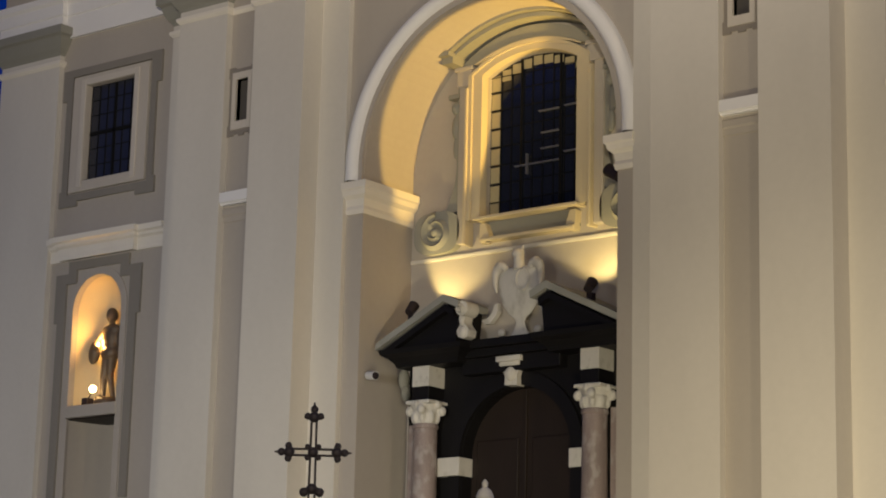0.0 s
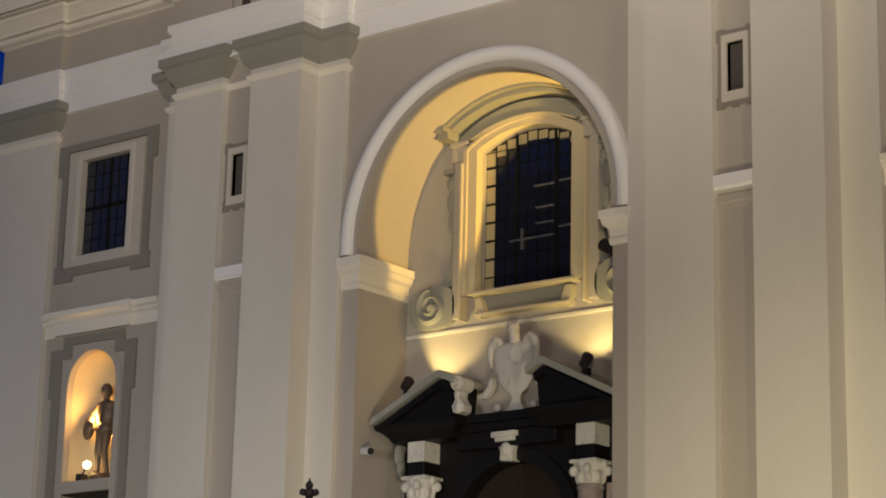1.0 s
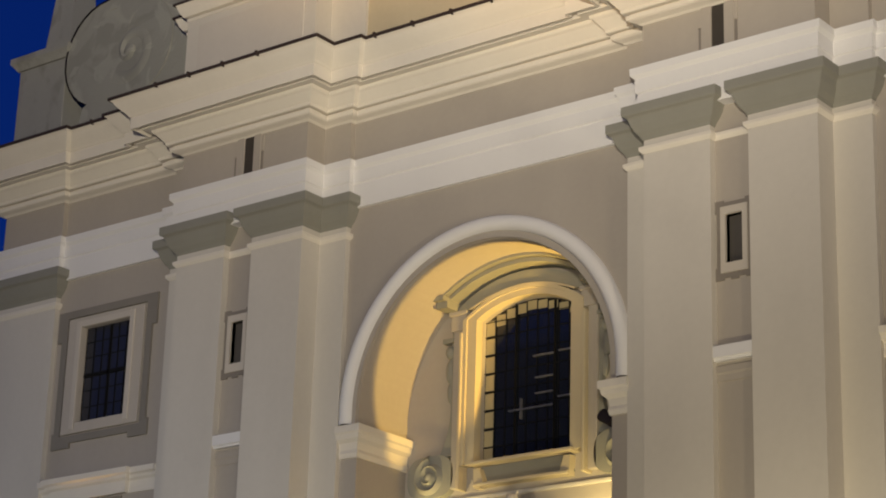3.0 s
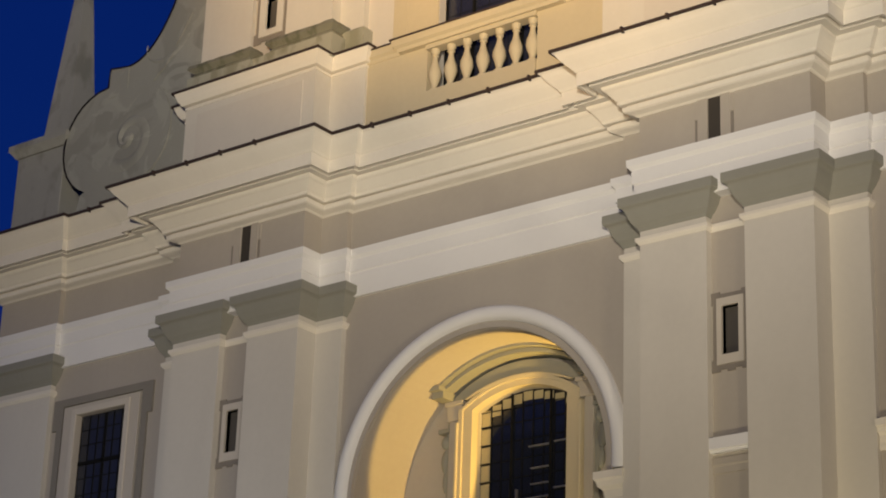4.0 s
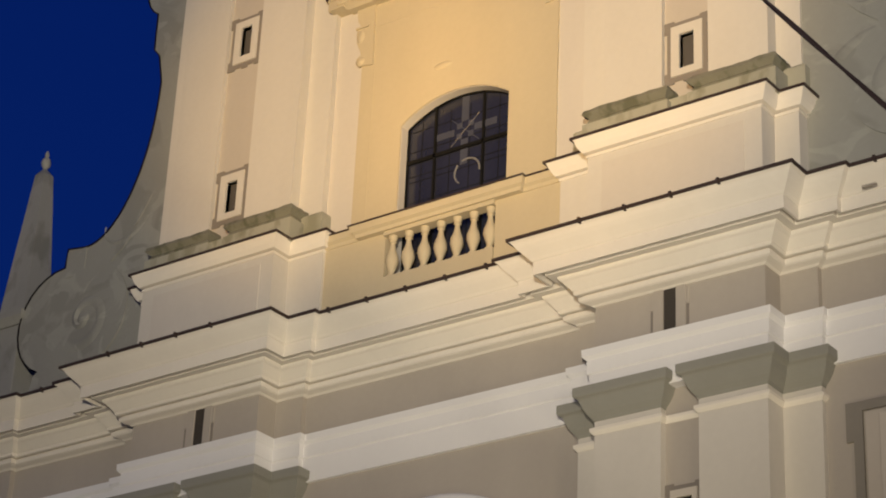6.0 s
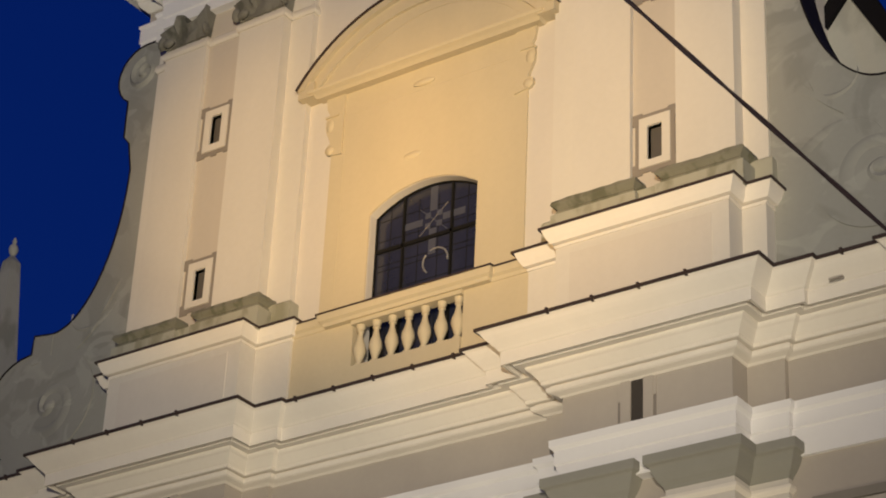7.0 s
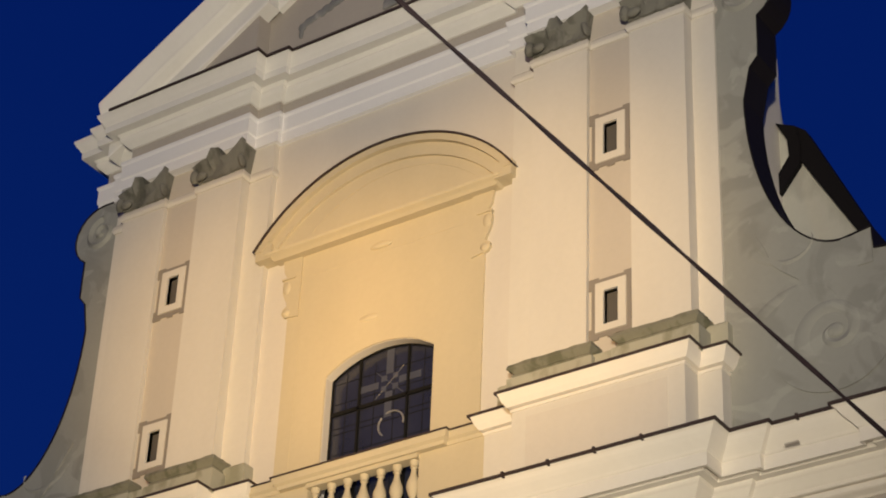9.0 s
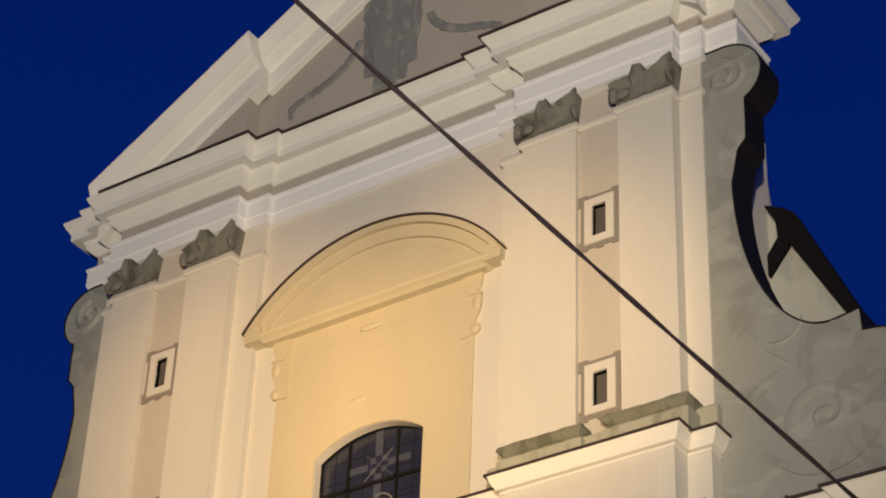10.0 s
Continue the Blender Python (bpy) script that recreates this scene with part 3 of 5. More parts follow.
for s in (-1, 1):
    box(bm, *sorted((s * 1.70, s * 1.42)), 0.74, 1.36, 13.43, 13.51)
    box(bm, *sorted((s * 1.63, s * 1.40)), 0.84, 1.36, 13.31, 13.43)
part("hood_mould", bm, CAPSTONE, win, "curved moulded hood over the window", smooth=30)
for s in (-1, 1):
    part("hood_block", boxes((*sorted((s * 1.55, s * 1.22)), 1.16, 1.36, 12.96, 13.31), (*sorted((s * 1.58, s * 1.19)), 1.12, 1.36, 13.24, 13.31), bevel=0.01), TAUPE, win, "plain block that carries the hood")
part("hood_field", arch_band(bmesh.new(), 0, 1.12, 1.45, 13.32, 1.16, 1.36, 28, rise_in=0.26, rise_out=0.50), CAPSTONE, win, "grey field under the hood", smooth=30)
part("field_bead", arch_band(bmesh.new(), 0, 1.07, 1.14, 13.30, 1.12, 1.20, 28, rise_in=0.22, rise_out=0.27), BAYP, win, smooth=30)
part("string_course", boxes((-2.61, 2.61, 1.30, 1.36, 9.93, 10.00), bevel=0.015), CREAM, church, "thin plaster band under the window")

# ---------------- side window, ledge and statue niche ----------------


def wing_window(cx):
    w = part("wing_window", boxes((cx - 0.67, cx + 0.67, 0.10, 0.13, 12.16, 14.12)), DIMGLASS, church, "dark square-headed window with a moulded surround")
    bm = boxes((cx - 1.24, cx - 1.09, -0.05, 0.01, 11.94, 14.33), (cx + 1.09, cx + 1.24, -0.05, 0.01, 11.94, 14.33), (cx - 1.24, cx + 1.24, -0.05, 0.01, 14.33, 14.48), (cx - 1.24, cx + 1.24, -0.05, 0.01, 11.80, 11.94))
    for sx in (-1, 1):
        box(bm, *sorted((cx + sx * 1.24, cx + sx * 1.36)), -0.05, 0.01, 13.86, 14.48)
        box(bm, *sorted((cx + sx * 0.80, cx + sx * 1.24)), -0.05, 0.01, 11.70, 11.80)
        box(bm, *sorted((cx + sx * 1.24, cx + sx * 1.30)), -0.05, 0.01, 11.70, 12.02)
    part("outer_surround", bm, SURROUND, w, "grey eared surround")
    part("window_frame", boxes((cx - 1.04, cx - 0.67, -0.07, 0.09, 11.97, 14.29), (cx + 0.67, cx + 1.04, -0.07, 0.09, 11.97, 14.29), (cx - 0.67, cx + 0.67, -0.07, 0.09, 14.09, 14.29),
                               (cx - 0.67, cx + 0.67, -0.07, 0.09, 11.97, 12.18), bevel=0.015), UTAUPE, w)
    part("frame_lip", boxes((cx - 0.80, cx - 0.672, -0.095, -0.065, 12.05, 14.22), (cx + 0.672, cx + 0.80, -0.095, -0.065, 12.05, 14.22), (cx - 0.672, cx + 0.672, -0.095, -0.065, 14.095, 14.22), bevel=0.012), SAND, w)
    grille(w, cx, 0.66, 12.18, 14.10, 0.098, 6, [12.5, 12.83, 13.5, 13.8], 0.008)
    part("mullion", boxes((cx - 0.025, cx + 0.025, 0.07, 0.1, 12.18, 14.1)), LEAD, w)
    part("cross_bar", boxes((cx - 0.66, cx + 0.66, 0.07, 0.1, 13.10, 13.17)), LEAD, w)
    return w


wing_window(-9.06)
wing_window(9.06)
WLEDGE = [(-0.05, 10.62), (0.03, 10.62), (0.04, 10.68), (0.03, 10.74), (0.04, 10.84), (0.10, 10.88), (0.11, 10.93), (0.17, 10.96), (0.18, 11.06), (-0.05, 11.08)]
part("wing_ledge", swept([(-W1, 0), (-10.12, 0), (-10.12, -0.10), (-8.15, -0.10), (-8.15, 0), (-P6, 0)], WLEDGE), IVORY, church, "pale moulded ledge above the niche")
part("wing_ledge", swept([(P6, 0), (8.15, 0), (8.15, -0.10), (10.12, -0.10), (10.12, 0), (W1, 0)], [(o, z + 0.18) for o, z in WLEDGE]), IVORY, church, "pale moulded ledge")
bm = boxes((NX - 0.60, NX + 0.60, -0.05, 0.01, 10.42, 10.59))
for s in (-1, 1):
    for xa, xb, za, zb in ((0.87, 1.07, 6.0, 10.36), (1.07, 1.16, 9.42, 10.36), (0.60, 0.87, 10.16, 10.36), (0.60, 0.82, 10.36, 10.59)):
        box(bm, *sorted((NX + s * xa, NX + s * xb)), -0.05, 0.01, za, zb)
part("niche_surround", bm, SURROUND, church, "grey eared surround of the niche")
part("niche_face", arch_band(bmesh.new(), NX, 0.655, 0.80, 9.62, -0.03, 0.01, 24, foot=7.5), TAUPE, church)
bm = bmesh.new()
rings = []
for i in range(13):
    a = math.pi * i / 12
    rings.append([(NX - 0.64 * math.cos(a), 0.10 + 0.64 * math.sin(a), 7.80 + 1.82 * k / 6) for k in range(7)] + [(NX - 0.64 * math.cos(a) * math.cos(b), 0.10 + 0.64 * math.sin(a) * math.cos(b), 9.62 + 0.64 * math.sin(b)) for b in (math.pi / 2 * k / 8 for k in range(1, 9))])
vr = [[bm.verts.new(p) for p in r] for r in rings]
for r, q in zip(vr, vr[1:]):
    for i in range(len(r) - 1):
        bm.faces.new((r[i], q[i], q[i + 1], r[i + 1]))
part("niche_shell", bm, NICHEY, church, "rounded back of the lit niche", smooth=60)
low = bmesh.new()
ra = [[low.verts.new((NX - 0.645 * math.cos(math.pi * i / 16), 0.02 + 1.2 * math.sin(math.pi * i / 16), z)) for z in (5.6, 7.6)] for i in range(17)]
for r, q in zip(ra, ra[1:]):
    low.faces.new((r[0], q[0], q[1], r[1]))
part("niche_foot", low, TAUPE, church, "hollow taupe foot of the niche", smooth=60)
for xa in (NX - 0.80, NX + 0.65):
    part("niche_jamb", boxes((xa, xa + 0.15, -0.03, 0.01, 5.6, 7.5)), TAUPE, church)
# shade below the sill, put in as a dark brown sheet
part("sill_shade", boxes((NX - 0.64, NX + 0.64, 0.0, 1.2, 7.535, 7.557)), WOOD, church, "dark sheet under the sill that paints in its shade")
part("niche_sill", boxes((NX - 0.68, NX + 0.68, -0.06, 1.25, 7.56, 7.79), bevel=0.02), TAUPE, church)

# statue
bm = bmesh.new()
sx, sy, sz = -9.10, 0.36, 7.79
lathe(bm, (sx, sy, sz), [(0.26, 0.0), (0.26, 0.10), (0.20, 0.16)], 16)
tube(bm, (sx - 0.12, sy - 0.02, sz + 0.14), (sx - 0.10, sy - 0.04, sz + 0.58), 0.055, 0.07)
tube(bm, (sx + 0.10, sy + 0.04, sz + 0.14), (sx + 0.03, sy, sz + 0.60), 0.05, 0.07)
blob(bm, (sx - 0.13, sy - 0.08, sz + 0.16), (0.06, 0.12, 0.05))
tube(bm, (sx - 0.10, sy - 0.04, sz + 0.56), (sx - 0.06, sy, sz + 0.98), 0.072, 0.11)
tube(bm, (sx + 0.03, sy, sz + 0.58), (sx + 0.06, sy, sz + 0.98), 0.072, 0.11)
prism(bm, [(sx + 0.05, sz + 0.92), (sx + 0.02, sz + 1.46), (sx + 0.27, sz + 1.46), (sx + 0.28, sz + 1.0), (sx + 0.20, sz + 0.94)], sy + 0.02, sy + 0.16)
blob(bm, (sx, sy, sz + 1.02), (0.21, 0.16, 0.16))
blob(bm, (sx + 0.02, sy, sz + 1.28), (0.21, 0.15, 0.28), (0, 6, 0))
blob(bm, (sx + 0.02, sy, sz + 1.46), (0.25, 0.13, 0.11))
tube(bm, (sx + 0.02, sy, sz + 1.5), (sx + 0.03, sy - 0.02, sz + 1.66), 0.06)
blob(bm, (sx + 0.03, sy - 0.03, sz + 1.74), (0.11, 0.12, 0.15))
tube(bm, (sx - 0.20, sy, sz + 1.44), (sx - 0.40, sy - 0.04, sz + 1.20), 0.065, 0.05)
tube(bm, (sx - 0.40, sy - 0.04, sz + 1.20), (sx - 0.16, sy - 0.20, sz + 1.10), 0.055, 0.045)
tube(bm, (sx + 0.25, sy, sz + 1.44), (sx + 0.30, sy - 0.04, sz + 1.12), 0.065, 0.05)
blob(bm, (sx - 0.34, sy - 0.08, sz + 1.06), (0.13, 0.10, 0.24), (0, 12, 0))
statue = part("statue", bm, BRONZE, smooth=60)
skin = statue.modifiers.new("skin", "REMESH")
skin.mode, skin.voxel_size, skin.use_smooth_shade = "VOXEL", 0.018, True
tagged(statue, "brown standing figure in the lit wall niche", "statue")
lampb = thing("niche_lamp", "small glowing lamp on the sill of the statue niche", "lamp")
part("housing", boxes((-9.52, -9.36, 0.08, 0.26, 7.80, 7.95), bevel=0.02), RUBBER, lampb)
part("bulb", blob(bmesh.new(), (-9.24, 0.10, 8.10), (0.07, 0.07, 0.07)), GLOW, lampb, "glowing bulb", smooth=60)
part("arm", tube(bmesh.new(), (-9.40, 0.14, 7.93), (-9.26, 0.11, 8.06), 0.015), RUBBER, lampb)

# ---------------- portal ----------------
portal = thing("portal", "black and white marble portal with a broken pediment", "doorway")
part("door_wall", arch_wall(bmesh.new(), -2.30, 2.30, 0, 8.0, 0, 1.12, 6.40, 1.12, 1.00, 1.34, n=28), BLACK, portal, "black marble wall round the door arch")
part("door_arch", arch_band(bmesh.new(), 0, 1.13, 1.36, 6.40, 0.92, 1.02, 28, foot=0.0), BLACK, portal, "polished black arch band", smooth=40)
door = thing("church_door", "closed dark brown wooden double door in the portal", "door")
for s in (-1, 1):
    leaf = part("door_leaf", boxes((*sorted((s * 0.01, s * 1.12)), 1.26, 1.33, 0, 7.55)), WOOD, door, "dark wooden door leaf")
    for k in range(4):
        a, b = sorted((s * 0.14, s * 1.0))
        part("door_panel", boxes((a, b, 1.235, 1.262, 0.6 + 1.6 * k, 1.9 + 1.6 * k), bevel=0.02), WOOD, leaf)
    for z0, z1, xa, xb in ((6.10, 6.41, 1.11, 1.58), (4.6, 4.88, 1.12, 1.56), (3.0, 3.28, 1.12, 1.56)):
        a, b = sorted((s * xa, s * xb))
        part("white_block", boxes((a, b, 0.89, 1.32, z0, z1), bevel=0.012), PALE, portal, "white marble block in the black jamb")
    c = s * 1.72
    col = part("column", lathe(bmesh.new(), (c, 0.74, 0), [(0.26, 1.9), (0.26, 2.0), (0.22, 2.08), (0.225, 2.2), (0.222, 3.5), (0.212, 5.4), (0.200, 6.88), (0.22, 6.90), (0.22, 6.95), (0.19, 6.98)], 28), GRANITE, portal, "polished reddish granite column", smooth=35)
    bm = lathe(bmesh.new(), (c, 0.74, 0), [(0.20, 6.96), (0.20, 7.05), (0.22, 7.15), (0.20, 7.18), (0.25, 7.28)], 20)
    for k in range(8):
        a = math.pi * 2 * k / 8 + 0.39
        blob(bm, (c + 0.20 * math.cos(a), 0.74 + 0.20 * math.sin(a), 7.08), (0.055, 0.055, 0.10))
        if k % 2 == 0:
            blob(bm, (c + 0.285 * math.cos(a), 0.74 + 0.285 * math.sin(a), 7.19), (0.07, 0.07, 0.085))
    for k in range(4):
        a = math.pi / 2 * k
        blob(bm, (c + 0.25 * math.cos(a), 0.74 + 0.25 * math.sin(a), 7.29), (0.05, 0.05, 0.07))
    box(bm, c - 0.255, c + 0.255, 0.50, 1.04, 7.30, 7.36)
    cap = part("capital", bm, PALE, col, "white carved leaf capital", smooth=50)
    skin = cap.modifiers.new("skin", "REMESH")
    skin.mode, skin.voxel_size, skin.use_smooth_shade = "VOXEL", 0.014, True
    part("pedestal", boxes((c - 0.36, c + 0.36, 0.40, 1.10, 0, 1.9), bevel=0.02), BLACK, portal)
    part("rear_pilaster", boxes((*sorted((c + s * 0.22, c + s * 0.46)), 0.86, 1.05, 0, 7.0)), GRANITE, portal)
    part("entablature_block", boxes((c - 0.175, c + 0.175, 0.58, 1.02, 7.36, 7.60), bevel=0.01), BLACK, portal)
    part("white_block", boxes((c - 0.18, c + 0.18, 0.57, 1.02, 7.60, 7.945), bevel=0.012), PALE, portal, "white marble frieze block")
    if s < 0:
        part("side_bracket", blob(blob(bmesh.new(), (c + s * 0.62, 0.9, 7.80), (0.085, 0.12, 0.20)), (c + s * 0.56, 0.88, 7.56), (0.07, 0.10, 0.14)), STONE, portal, smooth=50)
    # one half of the broken pediment
    xo, xm, xe = 2.46, 1.05, 0.55
    part("pediment_cornice", swept(around(*sorted((s * 0.98, s * 2.18)), 0.60, 1.10),
         [(-0.3, 7.95), (0.05, 7.95), (0.08, 8.02), (0.16, 8.10), (0.26, 8.16), (0.28, 8.24), (-0.3, 8.28)]), BLACK, portal, "black moulded cornice")
    bm = bmesh.new()
    prism(bm, [(s * xo, 8.26), (s * xm, 8.93), (s * 0.84, 8.82), (s * 0.90, 8.26)], 0.46, 1.2)
    part("pediment_half", bm, BLACK, portal, "black half of the broken pediment")
    bm = prism(bmesh.new(), [(s * (xo + 0.04), 8.24), (s * (xo + 0.02), 8.36), (s * xm, 9.06), (s * 0.72, 8.92), (s * 0.74, 8.80), (s * xm, 8.94)], 0.28, 1.3)
    part("pediment_coping", bm, GREY, portal, "light grey stone coping")
    bm = prism(bmesh.new(), [(s * (xo - 0.02), 8.20), (s * xm, 8.90), (s * 0.86, 8.80), (s * 0.86, 8.68), (s * xm, 8.78), (s * (xo - 0.22), 8.20)], 0.34, 1.2)
    part("pediment_mould", bm, BLACK, portal)
    bm = tube(bmesh.new(), (s * 0.70, 0.34, 8.80), (s * 0.70, 0.66, 8.80), 0.125, 0.125, 18)
    spiral(bm, s * 0.70, 8.80, 0.28, 0.345, 0.125, 1.8, 0.06, s)
    prism(bm, [(s * x, z) for x, z in ((0.80, 8.74), (0.70, 8.69), (0.72, 8.58), (0.67, 8.50), (0.62, 8.44), (0.64, 8.34), (0.74, 8.30), (0.84, 8.34), (0.87, 8.44), (0.80, 8.55), (0.83, 8.64))], 0.44, 0.66)
    blob(bm, (s * 0.74, 0.44, 8.42), (0.085, 0.05, 0.10))
    blob(bm, (s * 0.76, 0.44, 8.60), (0.05, 0.04, 0.09))
    if s > 0:
        bm = prism(bmesh.new(), [(0.98, 8.70), (0.90, 8.60), (0.94, 8.48), (0.86, 8.40), (0.88, 8.30), (1.05, 8.30)], 0.70, 0.95)
    part("pediment_scroll", bm, WORN, portal, "white carved scroll at the break of the pediment", smooth=50)
    lamp = thing("portal_lamp", "small black spotlight standing on the portal", "spotlight", group="portal lamps")
    lx = -1.92 if s < 0 else 1.75
    part("foot", boxes((lx - 0.05, lx + 0.05, 0.50, 0.62, 8.66, 8.82)), RUBBER, lamp)
    m = tube(bmesh.new(), (lx, 0.46, 8.86), (lx, 0.60, 9.02), 0.075, 0.095, 14)
    part("housing", m, RUBBER, lamp, smooth=40)
    part("bracket", tube(bmesh.new(), (lx, 0.55, 8.78), (lx, 0.52, 8.90), 0.02), RUBBER, lamp)
part("door_strip", boxes((-0.03, 0.03, 1.22, 1.27, 0, 7.5), bevel=0.01), WOOD, door)
part("frieze_beam", boxes((-1.0, 1.0, 0.78, 1.3, 7.75, 8.02), (-1.02, 1.02, 0.70, 1.3, 8.02, 8.16), (-1.04, 1.04, 0.62, 1.3, 8.16, 8.30), bevel=0.015), BLACK, portal, "black middle beam of the portal")
bm = boxes((-0.25, 0.25, 0.70, 1.0, 7.90, 7.99), (-0.20, 0.20, 0.74, 1.0, 7.83, 7.90), bevel=0.01)
prism(bm, [(-0.18, 7.84), (-0.12, 7.66), (-0.13, 7.52), (0.13, 7.50), (0.12, 7.66), (0.18, 7.84)], 0.80, 1.0)
blob(bm, (0, 0.80, 7.70), (0.11, 0.08, 0.12))
part("keystone", bm, PALE, portal, "pale carved keystone", smooth=30)
# backing stone and coat of arms between the halves
part("shield_backing", boxes((-0.98, 0.98, 1.10, 1.34, 8.28, 8.95)), TAUPE, portal)
SHIELD = [(0.18, 8.30), (0.18, 8.38), (0.13, 8.44), (0.095, 8.52), (0.085, 8.58), (0.12, 8.64), (0.24, 8.73), (0.36, 8.89), (0.44, 9.08), (0.475, 9.28), (0.47, 9.40), (0.42, 9.47), (0.28, 9.51), (0.02, 9.52)]
arms = part("heraldic_shield", lathe(bmesh.new(), (0.09, 0.92, 0), SHIELD, 32, 0.24), WORN, portal, "pale stone urn-shaped shield with scrolled shoulders", smooth=60)
bm = bmesh.new()
for k in range(24):
    t0, t1 = (2 * math.pi * (k + j) / 24 for j in (0, 1))
    tube(bm, (0.20 + 0.13 * math.cos(t0), 0.80, 9.27 + 0.18 * math.sin(t0)), (0.20 + 0.13 * math.cos(t1), 0.80, 9.27 + 0.18 * math.sin(t1)), 0.022, n=6)
part("rim", bm, WORN, arms, smooth=40)
bm = tube(bmesh.new(), (0.09, 0.87, 9.46), (0.08, 0.86, 9.70), 0.10, 0.085, 14)
blob(bm, (0.07, 0.85, 9.73), (0.115, 0.09, 0.085))
tube(bm, (0.13, 0.85, 9.76), (0.19, 0.84, 9.86), 0.035, 0.012, 8)
tube(bm, (0.02, 0.84, 9.78), (-0.03, 0.84, 9.84), 0.03, 0.01, 8)
bird = part("crest", bm, WORN, arms, "worn carved neck and head above the shield", smooth=60)
skin = bird.modifiers.new("skin", "REMESH")
skin.mode, skin.voxel_size, skin.use_smooth_shade = "VOXEL", 0.014, True
for s in (-1, 1):
    # a curled shoulder with a slim lappet that hangs over the rim
    ear = bmesh.new()
    spine = [(0.24, 9.47, 0.05), (0.29, 9.53, 0.07), (0.36, 9.55, 0.085), (0.42, 9.50, 0.085), (0.455, 9.42, 0.07), (0.465, 9.32, 0.055), (0.46, 9.22, 0.045), (0.44, 9.12, 0.025)]
    for (xa, za, ra_), (xb, zb, rb_) in zip(spine, spine[1:]):
        tube(ear, (0.09 + s * xa, 0.83, za), (0.09 + s * xb, 0.83, zb), ra_, rb_, 10)
        blob(ear, (0.09 + s * xb, 0.83, zb), (rb_, rb_, rb_), u=10, v=8)
    ear = part("shoulder_scroll", ear, WORN, arms, smooth=60)
    skin = ear.modifiers.new("skin", "REMESH")
    skin.mode, skin.voxel_size, skin.use_smooth_shade = "VOXEL", 0.014, True
    ribbon = prism(bmesh.new(), [(0.06 + s * x, z) for x, z in ((0.44, 8.94), (0.50, 8.92), (0.53, 8.82), (0.61, 8.72), (0.76, 8.67), (0.70, 8.61), (0.58, 8.61), (0.48, 8.72), (0.43, 8.80))], 0.90, 1.0)
    part("ribbon", ribbon, WORN, arms, smooth=20)
    part("rosette", blob(bmesh.new(), (0.05 + s * 0.37, 0.96, 8.44), (0.075, 0.05, 0.06)), WORN, arms, smooth=60)

il = thing("impost_lamp", "small black spotlight standing on the impost of the arch", "spotlight")
part("housing", tube(bmesh.new(), (2.62, 0.40, 11.36), (2.48, 0.415, 11.42), 0.075, 0.09, 14), RUBBER, il, smooth=40)
part("foot", boxes((2.52, 2.62, 0.35, 0.45, 11.165, 11.36)), RUBBER, il)
rl = thing("recess_lamp", "small black spotlight under the impost of the arch", "spotlight")
part("housing", tube(bmesh.new(), (2.30, 0.52, 10.66), (2.06, 0.56, 10.82), 0.09, 0.11, 14), RUBBER, rl, smooth=40)
part("bracket", tube(bmesh.new(), (2.62, 0.52, 10.52), (2.26, 0.52, 10.66), 0.03), RUBBER, rl)

cctv = thing("security_camera", "small white security camera on the recess wall", "camera")
part("housing", tube(bmesh.new(), (-2.56, 0.20, 7.80), (-2.34, 0.13, 7.77), 0.07, 0.075, 14), PLASTIC, cctv, smooth=40)
part("lens", tube(bmesh.new(), (-2.342, 0.131, 7.77), (-2.325, 0.126, 7.768), 0.066, 0.06, 14), RUBBER, cctv)
part("bracket", tube(bmesh.new(), (-2.62, 0.26, 7.80), (-2.52, 0.19, 7.80), 0.03), PLASTIC, cctv)

# ---------------- upper storey ----------------
UF, UH, UW = -0.30, -0.02, 0.10
U1, U2, U3, U4, U5, U6 = 2.92, 3.50, 4.67, 5.57, 6.70, 7.15
part("upper_wall", arch_wall(bmesh.new(), -U6, U6, 17.5, 30.0, 0, 1.22, 22.02, 0.40, UW, 0.62, n=24), PANEL, church, "rosy cream upper wall, warmly lit")
for sgn in (-1, 1):
    part("upper_side_wall", boxes((*sorted((sgn * U6, sgn * (U6 - 0.5))), 0.62, 2.6, 17.5, 30.0)), CREAM, church)
UBASE = [(-0.2, 19.9), (0.26, 19.9), (0.26, 20.38), (0.20, 20.42), (-0.2, 20.42)]
UTORUS = [(-0.2, 20.40), (0.18, 20.40), (0.20, 20.45), (0.17, 20.50), (0.22, 20.54), (0.27, 20.58), (0.25, 20.66), (0.10, 20.68), (-0.2, 20.70)]
MOSS = material("mossy_stone", (0.20, 0.195, 0.15), 0.95, 0.15, 1.6, 12, 0.7, stain=(0.13, 0.13, 0.09), stain_at=0.56)
PLINTH = material("grey_green_plaster", (0.36, 0.35, 0.28), 0.92, 0.12, 1.2, 9, 0.4, stain=(0.25, 0.245, 0.18), stain_at=0.6)
UNECK = [(-0.1, 27.18), (0.03, 27.18), (0.06, 27.24), (0.05, 27.32), (0.02, 27.38), (-0.1, 27.38)]


